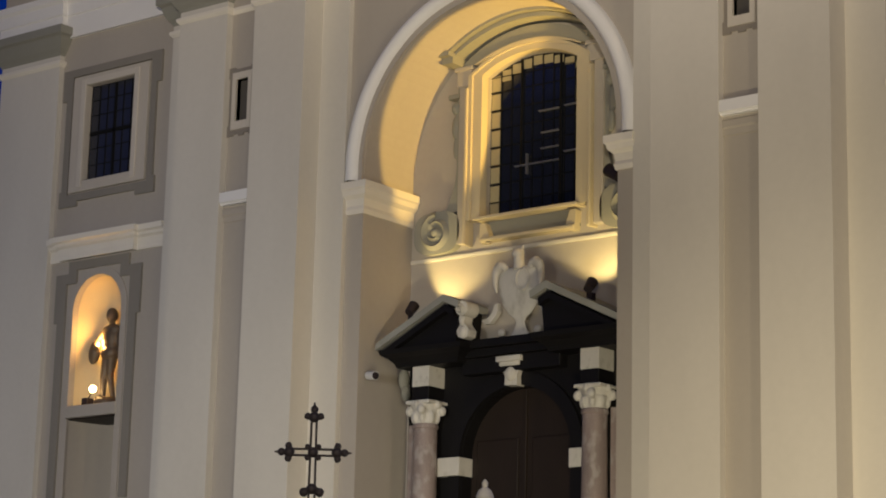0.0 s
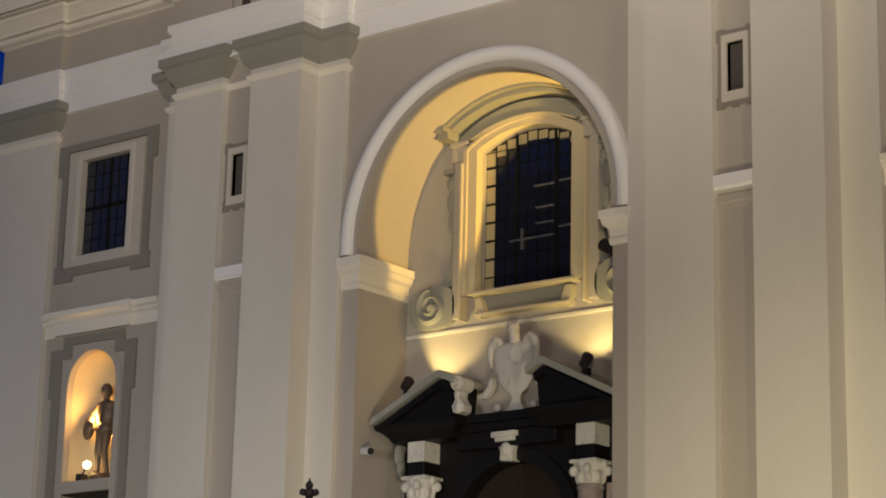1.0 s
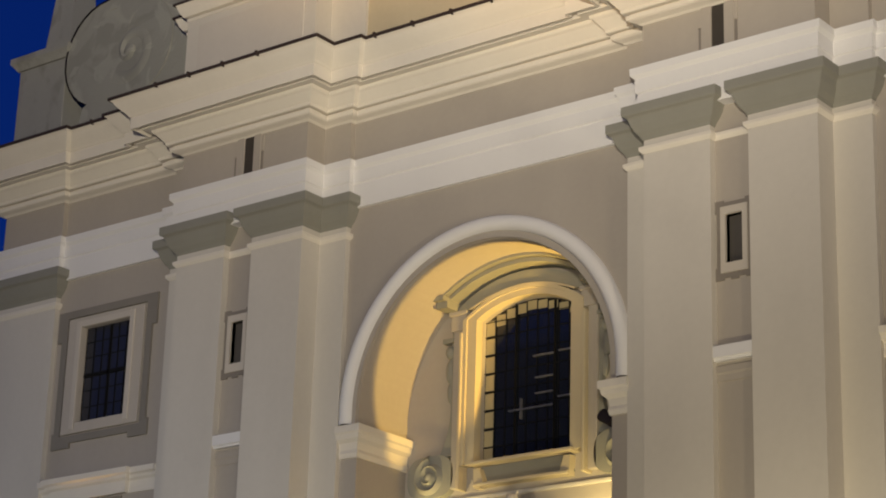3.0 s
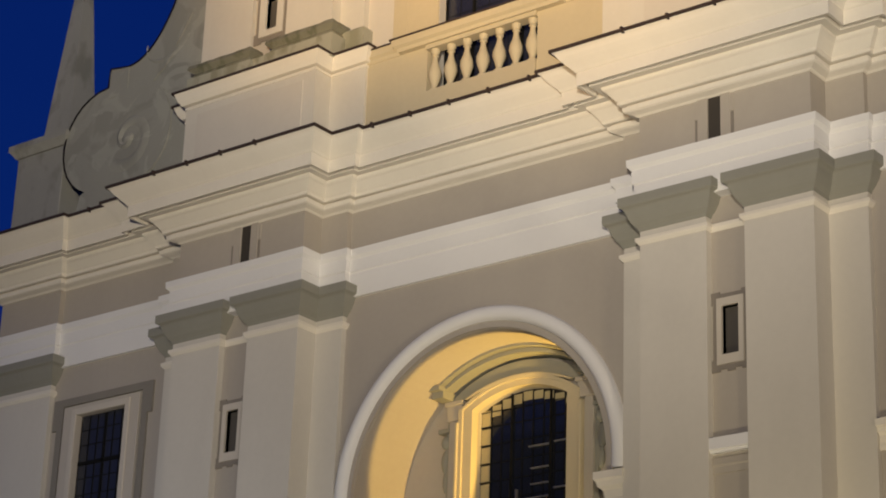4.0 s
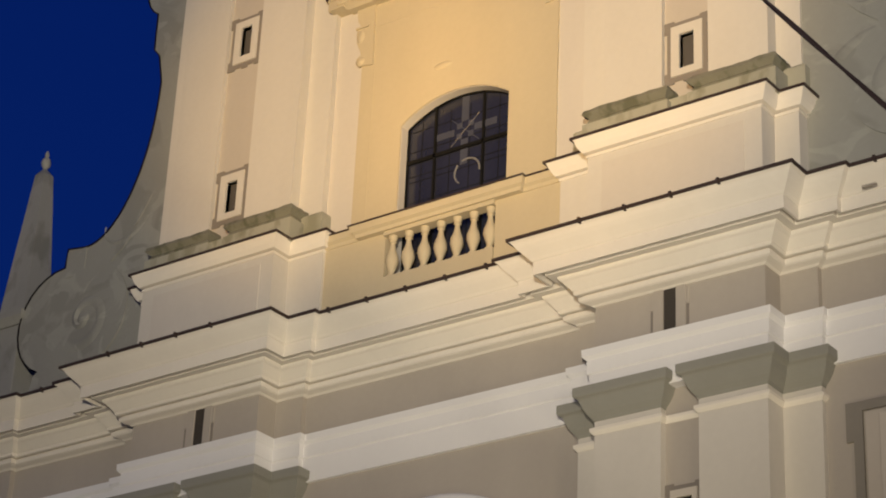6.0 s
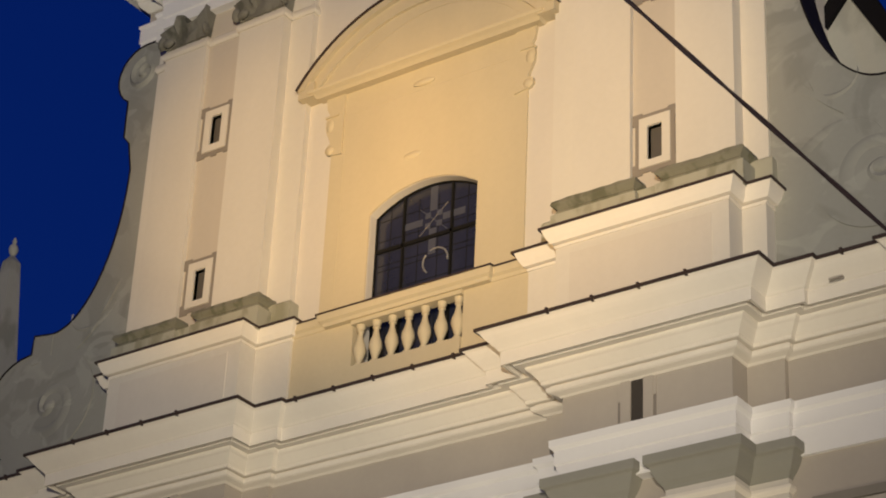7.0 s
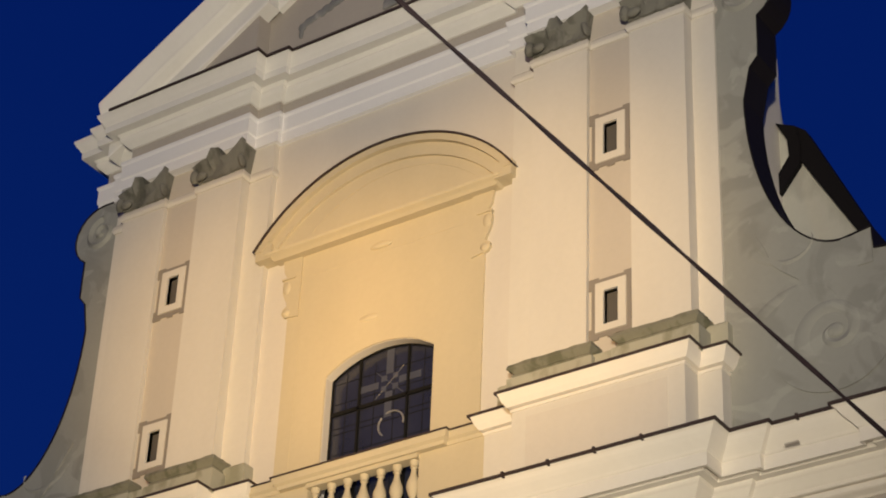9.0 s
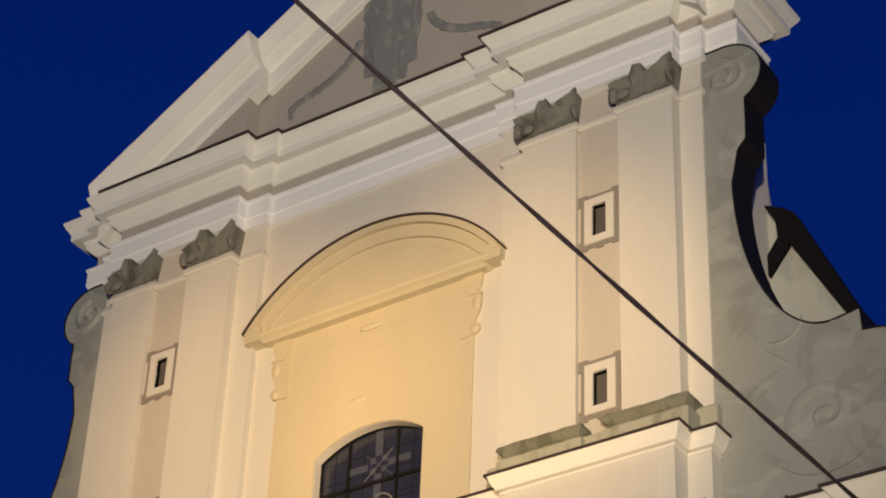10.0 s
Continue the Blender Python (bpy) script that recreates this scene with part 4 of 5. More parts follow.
def broken_capital(x0, x1, y, seed):
    """A weathered capital with its leaves knocked off: a flared block with an uneven top, a stump in the middle and one corner standing."""
    rnd = random.Random(seed)
    bm = bmesh.new()
    n, m = 22, 8
    w = x1 - x0
    rows = []
    for k in range(m + 1):
        v = k / m
        row = []
        for i in range(n + 1):
            u = i / n
            top = 0.38 + 0.04 * math.sin(5 * u) + (0.20 if 0.38 < u < 0.56 else 0) + 0.30 * (max(0, u - 0.62) / 0.38) ** 1.4
            out = 0.06 + 0.15 * v * v + 0.035 * math.sin(9 * u + seed) * math.sin(5 * v) + rnd.uniform(-0.012, 0.012) + (0.05 if 0.36 < u < 0.56 and v > 0.5 else 0)
            flare = 0.09 * v
            row.append(bm.verts.new((x0 - flare + (w + 2 * flare) * u, y - out, 27.40 + v * top + rnd.uniform(-0.015, 0.015))))
        rows.append(row)
    back = [bm.verts.new((r[0].co.x, 0.1, r[0].co.z)) for r in rows], [bm.verts.new((r[-1].co.x, 0.1, r[-1].co.z)) for r in rows]
    for k, (a, b) in enumerate(zip(rows, rows[1:])):
        for i in range(n):
            bm.faces.new((a[i], a[i + 1], b[i + 1], b[i]))
        bm.faces.new((back[0][k], a[0], b[0], back[0][k + 1]))
        bm.faces.new((a[n], back[1][k], back[1][k + 1], b[n]))
    top = [bm.verts.new((v.co.x, 0.1, v.co.z)) for v in rows[-1][1:-1]]
    top = [back[0][m]] + top + [back[1][m]]
    low = [back[0][0]] + [bm.verts.new((v.co.x, 0.1, v.co.z)) for v in rows[0][1:-1]] + [back[1][0]]
    for i in range(n):
        bm.faces.new((rows[-1][i], rows[-1][i + 1], top[i + 1], top[i]))
        bm.faces.new((low[i], low[i + 1], rows[0][i + 1], rows[0][i]))
    blob(bm, (x0 - 0.01, y - 0.13, 27.53), (0.10, 0.11, 0.17), (0, 6, 0), 12, 8)
    blob(bm, (x0 + 0.16 * w, y - 0.15, 27.47), (0.15, 0.08, 0.09), (0, -10, 0), 10, 8)
    blob(bm, (x1 + 0.03, y - 0.10, 27.55), (0.07, 0.12, 0.17), (0, -12, 0), 10, 8)
    return bm


def upper_pilaster(x0, x1, yf, yb, seed=None):
    ob = part("pilaster", boxes((x0, x1, yf, yb, 17.8, 28.05)), CREAM, church)
    part("base", swept(around(x0, x1, yf, yb), UBASE if seed else [(o * 0.45 if o > 0 else o, z if z < 20 else z + 0.14) for o, z in UBASE]), PLINTH, ob, "weathered grey-green plaster plinth")
    if seed:
        slab = swept(around(x0, x1, yf, yb), UTORUS)
        rnd = random.Random(seed)
        bmesh.ops.subdivide_edges(slab, edges=[e for e in slab.edges if e.calc_length() > 0.5], cuts=9)
        for v in slab.verts:
            v.co += Vector((rnd.uniform(-0.008, 0.008), rnd.uniform(-0.012, 0.012), rnd.uniform(-0.006, 0.006)))
        part("base_moulding", slab, MOSS, ob, "mossy worn base moulding", smooth=30)
    part("necking", swept(around(x0, x1, yf, yb), UNECK), CREAM, ob)
    if seed:
        part("capital", broken_capital(x0, x1, yf, seed), SOOT, ob, "weathered grey stone capital with broken leaves", smooth=30)


for s in (-1, 1):
    upper_pilaster(*sorted((s * U2, s * U3)), UF, UW, 3 + s)
    upper_pilaster(*sorted((s * U4, s * U5)), UF, UW, 9 + s)
    upper_pilaster(*sorted((s * U1, s * (U2 + 0.01))), -0.05, UW)
    upper_pilaster(*sorted((s * (U5 - 0.01), s * (U6 + 0.01))), UH, 0.8)
    cx = s * (U3 + U4) / 2
    strip_wall(cx, (U4 - U3) / 2, -0.20, 18.0, 28.05, [(21.12, 21.80), (24.68, 25.36)], 0.29, UTAUPE)
    for z in (20.90, 24.44):
        slit_window(cx, z, z + 1.16, 0.78, -0.20, 0.29, z + 0.22 if z < 22 else z + 0.24, z + 0.90 if z < 22 else z + 0.92, 0.085, CREAM)
    part("necking", swept([(cx - 0.45, -0.2), (cx + 0.45, -0.2)], UNECK), CREAM, church)
    part("base", swept([(cx - 0.45, -0.2), (cx + 0.45, -0.2)], [(o * 0.9, z if z < 20 else z + 0.06) for o, z in UBASE]), PLINTH, church, "weathered stone base")

UPLAN = [(-6.4, 1.20), (-7.78, 1.20), (-7.78, 0.16), (-U6, 0.16), (-U6, UH), (-U5, UH), (-U5, UF), (-U2, UF), (-U2, UH), (-U1, UH), (-U1, UW)]
UPLAN = UPLAN + [(-x, y) for x, y in reversed(UPLAN)]
part("upper_architrave", swept(UPLAN, [(-0.2, 27.98), (0.10, 27.98), (0.10, 28.22), (0.13, 28.25), (0.13, 28.58), (0.16, 28.62), (0.16, 28.68), (-0.2, 28.70)]), WHITE, church, "white band under the upper frieze")
part("upper_frieze", swept(UPLAN, [(-0.2, 28.69), (0.006, 28.69), (0.006, 29.08), (-0.2, 29.08)]), TAUPE, church)
part("upper_bed_moulding", swept(UPLAN, [(-0.2, 29.06), (0.05, 29.06), (0.09, 29.10), (0.18, 29.18), (0.22, 29.24), (0.22, 29.30), (0.28, 29.38), (-0.2, 29.38)]), CHALK, church)
part("upper_cornice", swept(UPLAN, [(-0.2, 29.37), (0.46, 29.37), (0.47, 29.53), (0.49, 29.55), (0.52, 29.61), (0.57, 29.68), (0.61, 29.76), (0.62, 29.81), (-0.2, 29.93)]), CHALK, church, "ivory upper cornice")
part("upper_flashing", swept([(-6.95, UF)] + UPLAN[7:-7] + [(6.95, UF)], [(0.4, 29.845), (0.62, 29.815), (0.635, 29.78), (0.665, 29.785), (0.665, 29.84), (0.62, 29.865), (0.4, 29.895)]), SHEET, church, "dark sheet-metal drip edge")

# gable
SLOPE, TOP = 0.624, 34.76
RAKE = [(-0.3, -1.15), (0.08, -1.15), (0.10, -1.10), (0.10, -0.64), (0.14, -0.60), (0.34, -0.53), (0.40, -0.48), (0.42, -0.42), (0.48, -0.30), (0.56, -0.14), (0.60, -0.05), (0.60, 0.0), (-0.3, 0.0)]


def rake(xa, xb, y):
    bm = bmesh.new()
    rings = [[bm.verts.new((x, y - o, TOP - SLOPE * abs(x) + h)) for o, h in RAKE] for x in (xa, xb)]
    n = len(RAKE)
    for i in range(n):
        bm.faces.new((rings[0][i], rings[1][i], rings[1][(i + 1) % n], rings[0][(i + 1) % n]))
    bm.faces.new(rings[0])
    bm.faces.new(rings[1][::-1])
    return bm


for s in (-1, 1):
    part("raking_cornice", rake(s * 7.34, s * 3.20, UF), CHALK, church, "plain cream raking cornice of the gable")
    part("raking_cornice", rake(s * 3.20, 0, UW - 0.06), CHALK, church, "plain cream raking cornice of the gable")
    part("tympanum_step", prism(bmesh.new(), [(s * 6.9, 29.9), (s * 3.5, 29.9), (s * 3.5, TOP - SLOPE * 3.5 - 0.9), (s * 6.9, TOP - SLOPE * 6.9 - 0.2)], UF, 0.4), TAUPE, church)
part("tympanum", prism(bmesh.new(), [(-7.0, 29.9), (7.0, 29.9), (0, TOP - 0.4)], UW, 0.6), TAUPE, church, "taupe gable field with worn stucco relief")
rnd = random.Random(12)
relief = bmesh.new()
for x0, x1, za, zb, lean, y in ((-0.86, -0.42, 31.0, 33.2, 0.16, 0.07), (-0.55, 0.02, 30.55, 33.4, 0.10, 0.03), (-0.10, 0.36, 30.62, 33.3, 0.05, 0.05), (0.24, 0.74, 30.95, 33.0, -0.14, 0.06), (-0.62, 0.55, 31.7, 33.3, 0.0, 0.02)):
    left, right = [], []
    for k in range(11):
        u = k / 10
        z = za + (zb - za) * u
        left.append((x0 + lean * (1 - u) + rnd.uniform(-0.035, 0.035), z + rnd.uniform(-0.03, 0.03)))
        right.append((x1 + lean * (1 - u) + rnd.uniform(-0.035, 0.035), z + rnd.uniform(-0.03, 0.03)))
    prism(relief, left + right[::-1], y, 0.10)
relief = part("gable_relief", relief, WORNREL, church, "grey worn stucco cartouche on the gable field")
skin = relief.modifiers.new("skin", "REMESH")
skin.mode, skin.voxel_size, skin.use_smooth_shade = "VOXEL", 0.02, True
for s in (-1, 1):
    bm = bmesh.new()
    path = [(0.90, 32.15), (1.02, 31.86), (1.22, 31.62), (1.46, 31.44), (1.75, 31.30), (2.05, 31.20), (2.32, 31.12), (2.56, 31.05)]
    for k, ((xa, za), (xb, zb)) in enumerate(zip(path, path[1:])):
        for j in range(3):
            u = (j + 0.5) / 3
            q = (k + u) / 7
            blob(bm, (s * (xa + (xb - xa) * u), 0.095, za + (zb - za) * u + rnd.uniform(-0.03, 0.03)), (0.13, 0.05, 0.075 + 0.04 * math.sin(math.pi * q)), (0, s * 25 + rnd.uniform(-25, 25), 0), 8, 6)
    blob(bm, (s * 2.60, 0.09, 30.98), (0.11, 0.06, 0.12), (0, 15, 0), 8, 6)
    blob(bm, (s * 2.62, 0.09, 30.80), (0.06, 0.05, 0.12), (0, 0, 0), 8, 6)
    garland = part("garland", bm, WORNREL, relief, "worn grey stucco garland", smooth=50)
    skin = garland.modifiers.new("skin", "REMESH")
    skin.mode, skin.voxel_size, skin.use_smooth_shade = "VOXEL", 0.02, True

# balcony window with its curved pediment
GY = 0.33
uw = part("balcony_window", prism(bmesh.new(), [(-1.22, 18.4)] + arc(0, 1.22, 22.02, 0.40) + [(1.22, 18.4)], GY, GY + 0.04), DUSTY, church, "dark segmental-headed balcony window")
for x in (-0.58, 0.52):
    part("mullion", boxes((x - 0.022, x + 0.022, GY - 0.05, GY + 0.005, 18.4, 22.36)), LEAD, uw)
for z in (21.30, 20.02):
    part("cross_bar", boxes((-1.21, 1.21, GY - 0.05, GY + 0.004, z - 0.035, z + 0.035)), LEAD, uw)
part("window_frame", arch_band(bmesh.new(), 0, 1.19, 1.215, 22.02, GY - 0.05, GY + 0.005, 24, foot=18.4, rise_in=0.37, rise_out=0.395), LEAD, uw)
bm = bmesh.new()
for x0, x1, z0, z1 in ((-0.60, -0.16, 21.60, 21.74), (0.30, 0.80, 21.60, 21.74), (0.00, 0.16, 21.86, 22.38), (0.00, 0.16, 20.95, 21.48), (-0.10, 0.02, 21.72, 21.84), (0.16, 0.28, 21.72, 21.84), (-0.10, 0.02, 21.50, 21.62), (0.16, 0.28, 21.50, 21.62)):
    box(bm, x0, x1, GY - 0.012, GY - 0.004, z0, z1)
for a in (42, 138):
    c, s_ = math.cos(radians(a)), math.sin(radians(a))
    tube(bm, (0.09 - 0.42 * c, GY - 0.008, 21.67 - 0.42 * s_), (0.09 + 0.42 * c, GY - 0.008, 21.67 + 0.42 * s_), 0.010, n=6)
part("glazing_cross", bm, MOTIF, uw, "pale cross worked into the leaded glass")
bm = bmesh.new()
for a in list(range(-10, 100, 18)) + list(range(140, 215, 18)):
    a0, a1 = radians(a), radians(a + 18)
    tube(bm, (0.17 + 0.28 * math.cos(a0), GY - 0.010, 20.78 + 0.26 * math.sin(a0)), (0.17 + 0.28 * math.cos(a1), GY - 0.010, 20.78 + 0.26 * math.sin(a1)), 0.018, n=6)
part("glazing_arc", bm, PALEARC, uw, "pale round motif in the glass")
# thin lead lines between the small panes
for x in (-0.90, -0.25, 0.20, 0.86):
    part("lead_line", boxes((x - 0.006, x + 0.006, GY - 0.008, GY - 0.002, 18.4, 22.2)), LEAD, uw)
for z in (20.45, 20.88, 21.00, 21.52, 21.95):
    part("lead_line", boxes((-1.17, 1.17, GY - 0.008, GY - 0.002, z - 0.006, z + 0.006)), LEAD, uw)
for sgn in (-1, 1):
    part("jamb", boxes((*sorted((sgn * 2.28, sgn * 1.95)), 0.064, UW + 0.01, 18.2, 24.97)), BAYP, uw, "flat plaster jamb strip")
part("head_strip", boxes((-1.95, 1.95, 0.066, UW, 24.45, 24.97)), BAYP, uw)
part("bay_panel", arch_wall(bmesh.new(), -1.95, 1.95, 18.2, 24.45, 0, 1.23, 22.02, 0.41, UW - 0.03, UW + 0.02, n=24), BAYP, uw, "yellowish cream field round the window")
ped = bmesh.new()
SEG = [(-0.3, 24.96), (0.05, 24.96), (0.09, 24.99), (0.13, 25.02), (0.20, 25.05), (0.22, 25.09), (-0.3, 25.10)]
sweep(ped, around(-2.55, 2.55, -0.05, 0.2), SEG)
arch_band(ped, 0, 2.60, 2.98, 25.14, -0.14, 0.15, 36, rise_in=1.22, rise_out=1.60)
arch_band(ped, 0, 2.84, 3.02, 25.20, -0.24, 0.15, 36, rise_in=1.44, rise_out=1.58)
for s in (-1, 1):
    a, b = sorted((s * 2.62, s * 3.0))
    box(ped, a, b, -0.22, 0.2, 25.0, 25.34)
part("window_pediment", ped, BAYP, uw, "curved plaster pediment over the balcony window", smooth=30)
part("pediment_field", prism(bmesh.new(), [(-2.5, 25.06)] + arc(0, 2.64, 25.12, 1.26) + [(2.5, 25.06)], -0.08, 0.2), BAYP, uw)
part("field_arc", arch_band(bmesh.new(), 0.2, 1.9, 1.93, 25.35, -0.09, 0.0, 24, rise_in=0.78, rise_out=0.82), BAYP, uw)
part("pediment_flashing", arch_band(bmesh.new(), 0, 3.00, 3.05, 25.22, -0.28, 0.15, 36, rise_in=1.565, rise_out=1.60), SHEET, uw, "dark sheet-metal edge", smooth=40)
for s in (-1, 1):
    bm = prism(bmesh.new(), [(s * x, z) for x, z in ((2.0, 24.97), (2.46, 24.97), (2.42, 24.70), (2.34, 24.56), (2.42, 24.50), (2.44, 24.40), (2.42, 24.20), (2.32, 23.98), (2.30, 23.90), (2.40, 23.84), (2.42, 23.74), (2.36, 23.66), (2.27, 23.64), (2.0, 23.60))], 0.03, 0.12)
    box(bm, s * 2.28 - 0.16, s * 2.28 + 0.16, 0.0, 0.1, 24.50, 24.54)
    blob(bm, (s * 2.30, 0.05, 23.75), (0.11, 0.06, 0.10))
    blob(bm, (s * 2.33, 0.05, 24.32), (0.10, 0.05, 0.16))
    part("console", bm, BAYP, uw, "scrolled bracket under the pediment", smooth=50)
part("window_crest", blob(bmesh.new(), (-0.1, 0.05, 24.60), (0.26, 0.05, 0.07)), BAYP, uw, smooth=60)
part("worn_relief", blob(bmesh.new(), (-0.3, 0.075, 23.05), (0.22, 0.03, 0.07)), BAYP, uw, smooth=60)

# pedestals and balustrade on the main cornice
PF, PH = -0.70, -0.26
PPLAN = [(-7.2, 1.0), (-7.2, PH), (-6.76, PH), (-6.76, PF), (-3.46, PF), (-3.46, PH), (-2.62, PH), (-2.62, 0.0)]
part("pedestal", swept(PPLAN, [(-0.3, 17.9), (0.0, 17.9), (0.0, 19.62), (-0.3, 19.62)]), CREAM, church, "cream pedestal band under the pilasters")
MIR = [(-x, y) for x, y in reversed(PPLAN)]
part("pedestal", swept(MIR, [(-0.3, 17.9), (0.0, 17.9), (0.0, 19.62), (-0.3, 19.62)]), CREAM, church, "cream pedestal band under the pilasters")
RAILP = [(-0.3, 19.60), (0.02, 19.60), (0.02, 19.65), (-0.03, 19.655), (-0.03, 19.675), (0.07, 19.685), (0.13, 19.77), (0.18, 19.90), (0.20, 19.93), (-0.3, 19.97)]
RAILF = [(-0.3, 19.978), (0.20, 19.938), (0.205, 19.912), (0.230, 19.910), (0.230, 19.955), (0.20, 19.965), (-0.3, 20.005)]
for pl in (PPLAN, MIR):
    part("pedestal_cap", swept(pl, RAILP), IVORY, church, "moulded ivory cap of the pedestal")
    part("pedestal_flashing", swept(pl, RAILF), SHEET, church, "dark sheet-metal drip edge")
for s in (-1, 1):
    a, b = sorted((s * 3.75, s * 6.45))
    part("pedestal_panel", boxes((a, b, PF - 0.015, PF + 0.01, 18.2, 19.45), bevel=0.006), PANEL, church, "shallow rosy-cream panel")
bal = part("balustrade", boxes((-2.63, -1.22, -0.20, 0.0, 17.9, 19.66), (1.22, 2.63, -0.20, 0.0, 17.9, 19.66), (-1.22, 1.22, -0.26, 0.0, 17.9, 18.72)), BAYP, church, "taupe balcony parapet with a row of balusters")
part("hand_rail", sweep(swept([(-2.62, -0.20), (-1.80, -0.20), (-1.80, -0.30), (1.80, -0.30), (1.80, -0.20), (2.62, -0.20)], [(-0.25, 19.64), (0.02, 19.64), (0.04, 19.70), (0.10, 19.74), (0.12, 19.86), (-0.25, 19.89)]),
     [(-1.22, -0.24), (1.22, -0.24)], [(-0.2, 19.56), (0.03, 19.56), (0.03, 19.64), (-0.2, 19.64)]), BAYP, bal, "moulded sand-coloured hand rail")
part("rail_flashing", swept([(-2.62, -0.20), (-1.80, -0.20), (-1.80, -0.30), (1.80, -0.30), (1.80, -0.20), (2.62, -0.20)], [(-0.25, 19.90), (0.12, 19.865), (0.14, 19.85), (0.145, 19.885), (0.12, 19.90), (-0.25, 19.93)]), SHEET, bal)
BALUSTER = [(0.085, 0.0), (0.085, 0.05), (0.06, 0.07), (0.055, 0.11), (0.09, 0.20), (0.125, 0.32), (0.115, 0.42), (0.07, 0.54), (0.048, 0.64), (0.05, 0.69), (0.075, 0.71), (0.06, 0.74), (0.085, 0.78), (0.085, 0.84)]
first = part("baluster", lathe(bmesh.new(), (0, 0, 0), BALUSTER, 18), BAYP, bal, "turned yellowish baluster", smooth=35)
first.location = (-1.08, -0.14, 18.72)
for k in range(1, 7):
    o = new("baluster", first.data)
    o.parent, o.location = bal, (-1.08 + 0.36 * k, -0.14, 18.72)
    o["label"] = "turned yellowish baluster"

# ---------------- side volutes and obelisk ----------------


def volute(s):
    pts = [(7.1, 17.6), (7.1, 28.10)]
    pts += [(7.63 + 0.71 * math.cos(a), 27.40 + 0.71 * math.sin(a)) for a in (radians(90 - 15 * k) for k in range(11))]
    pts += [(7.98, 26.28), (7.97, 25.88), (7.80, 25.68)]
    pts += [(9.30 - 1.64 * math.cos(a), 25.0 - 3.46 * math.sin(a)) for a in (radians(5 * k) for k in range(19))]
    pts += [(9.82, 21.62), (9.84, 21.20)]
    pts += [(9.86 + 1.15 * math.cos(a), 20.04 + 1.15 * math.sin(a)) for a in (radians(88 - 12 * k) for k in range(14))]
    pts += [(10.4, 18.9), (10.55, 18.3), (10.8, 17.6)]
    V0, V1 = 0.03, 0.70
    ob = part("volute", prism(bmesh.new(), [(s * x, z) for x, z in pts], V0, V1), PATCHED, church, "grey weathered plaster scroll buttress beside the upper storey")
    part("scroll_relief", spiral(bmesh.new(), s * 7.62, 27.40, V0 - 0.06, V0 + 0.002, 0.50, 1.7, 0.20, -s, 90), PATCHED, ob, smooth=50)
    # a flat raised disc with an open swirl, curling bands above it
    disc = [(s * (9.05 + 1.13 * math.cos(t)), 19.93 + 1.13 * math.sin(t)) for t in (2 * math.pi * k / 48 for k in range(48))]
    part("scroll_disc", prism(bmesh.new(), disc, V0 - 0.030, V0 + 0.01), PATCHED, ob, "flat raised disc of the scroll")
    part("scroll_relief", spiral(bmesh.new(), s * 9.08, 19.88, V0 - 0.075, V0 - 0.028, 0.78, 1.35, 0.30, -s, 230, 60), PATCHED, ob, smooth=50)
    part("scroll_eye", blob(bmesh.new(), (s * 9.10, V0 - 0.03, 19.88), (0.16, 0.05, 0.13)), PATCHED, ob, smooth=60)
    part("scroll_step", boxes((*sorted((s * 9.28, s * 9.82)), V0 - 0.02, V0 + 0.01, 20.95, 21.55), bevel=0.008), PATCHED, ob)
    part("leaf_relief", spiral(bmesh.new(), s * 8.75, 21.95, V0 - 0.030, V0 + 0.002, 1.18, 0.30, 0.20, s, 185 if s > 0 else -5, 24), PATCHED, ob, smooth=50)
    part("leaf_relief", spiral(bmesh.new(), s * 9.15, 20.15, V0 - 0.035, V0 + 0.002, 1.55, 0.26, 0.26, -s, 165 if s > 0 else 15, 24), PATCHED, ob, smooth=50)
    for xa, za, xb, zb, wd in ((7.80, 21.72, 8.52, 21.02, 0.10), (7.55, 22.3, 8.0, 21.6, 0.09)):
        dx, dz = xb - xa, zb - za
        d = math.hypot(dx, dz)
        nx, nz = -dz / d * wd, dx / d * wd
        leaf = [(xa, za), (xa + 0.35 * dx + nx, za + 0.35 * dz + nz), (xa + 0.7 * dx + 0.7 * nx, za + 0.7 * dz + 0.7 * nz), (xb, zb), (xa + 0.6 * dx - 0.3 * nx, za + 0.6 * dz - 0.3 * nz)]
        part("leaf_relief", prism(bmesh.new(), [(s * x, z) for x, z in leaf], V0 - 0.03, V0 + 0.004), PATCHED, ob)
    # sheet metal round the scroll; the shade on its edge is in the colour
    cop = bmesh.new()
    edge = pts[1:-4]
    prev = None
    for i, (x, z) in enumerate(edge):
        (xa, za), (xb, zb) = edge[max(0, i - 1)], edge[min(i + 1, len(edge) - 1)]
        d = math.hypot(xb - xa, zb - za)
        nx, nz = -(zb - za) / d * 0.028, (xb - xa) / d * 0.028
        ring = [cop.verts.new(q) for q in ((s * x, V0 - 0.025, z), (s * (x + nx), V0 - 0.025, z + nz), (s * (x + nx), V1 + 0.02, z + nz), (s * x, V1 + 0.02, z))]
        if prev:
            for i in range(4):
                k = (i + 1) % 4
                cop.faces.new((prev[i], ring[i], ring[k], prev[k]))
        prev = ring
    part("coping", cop, SHADETIN, ob, "sheet-metal covering, coloured black for the shade on its edge")


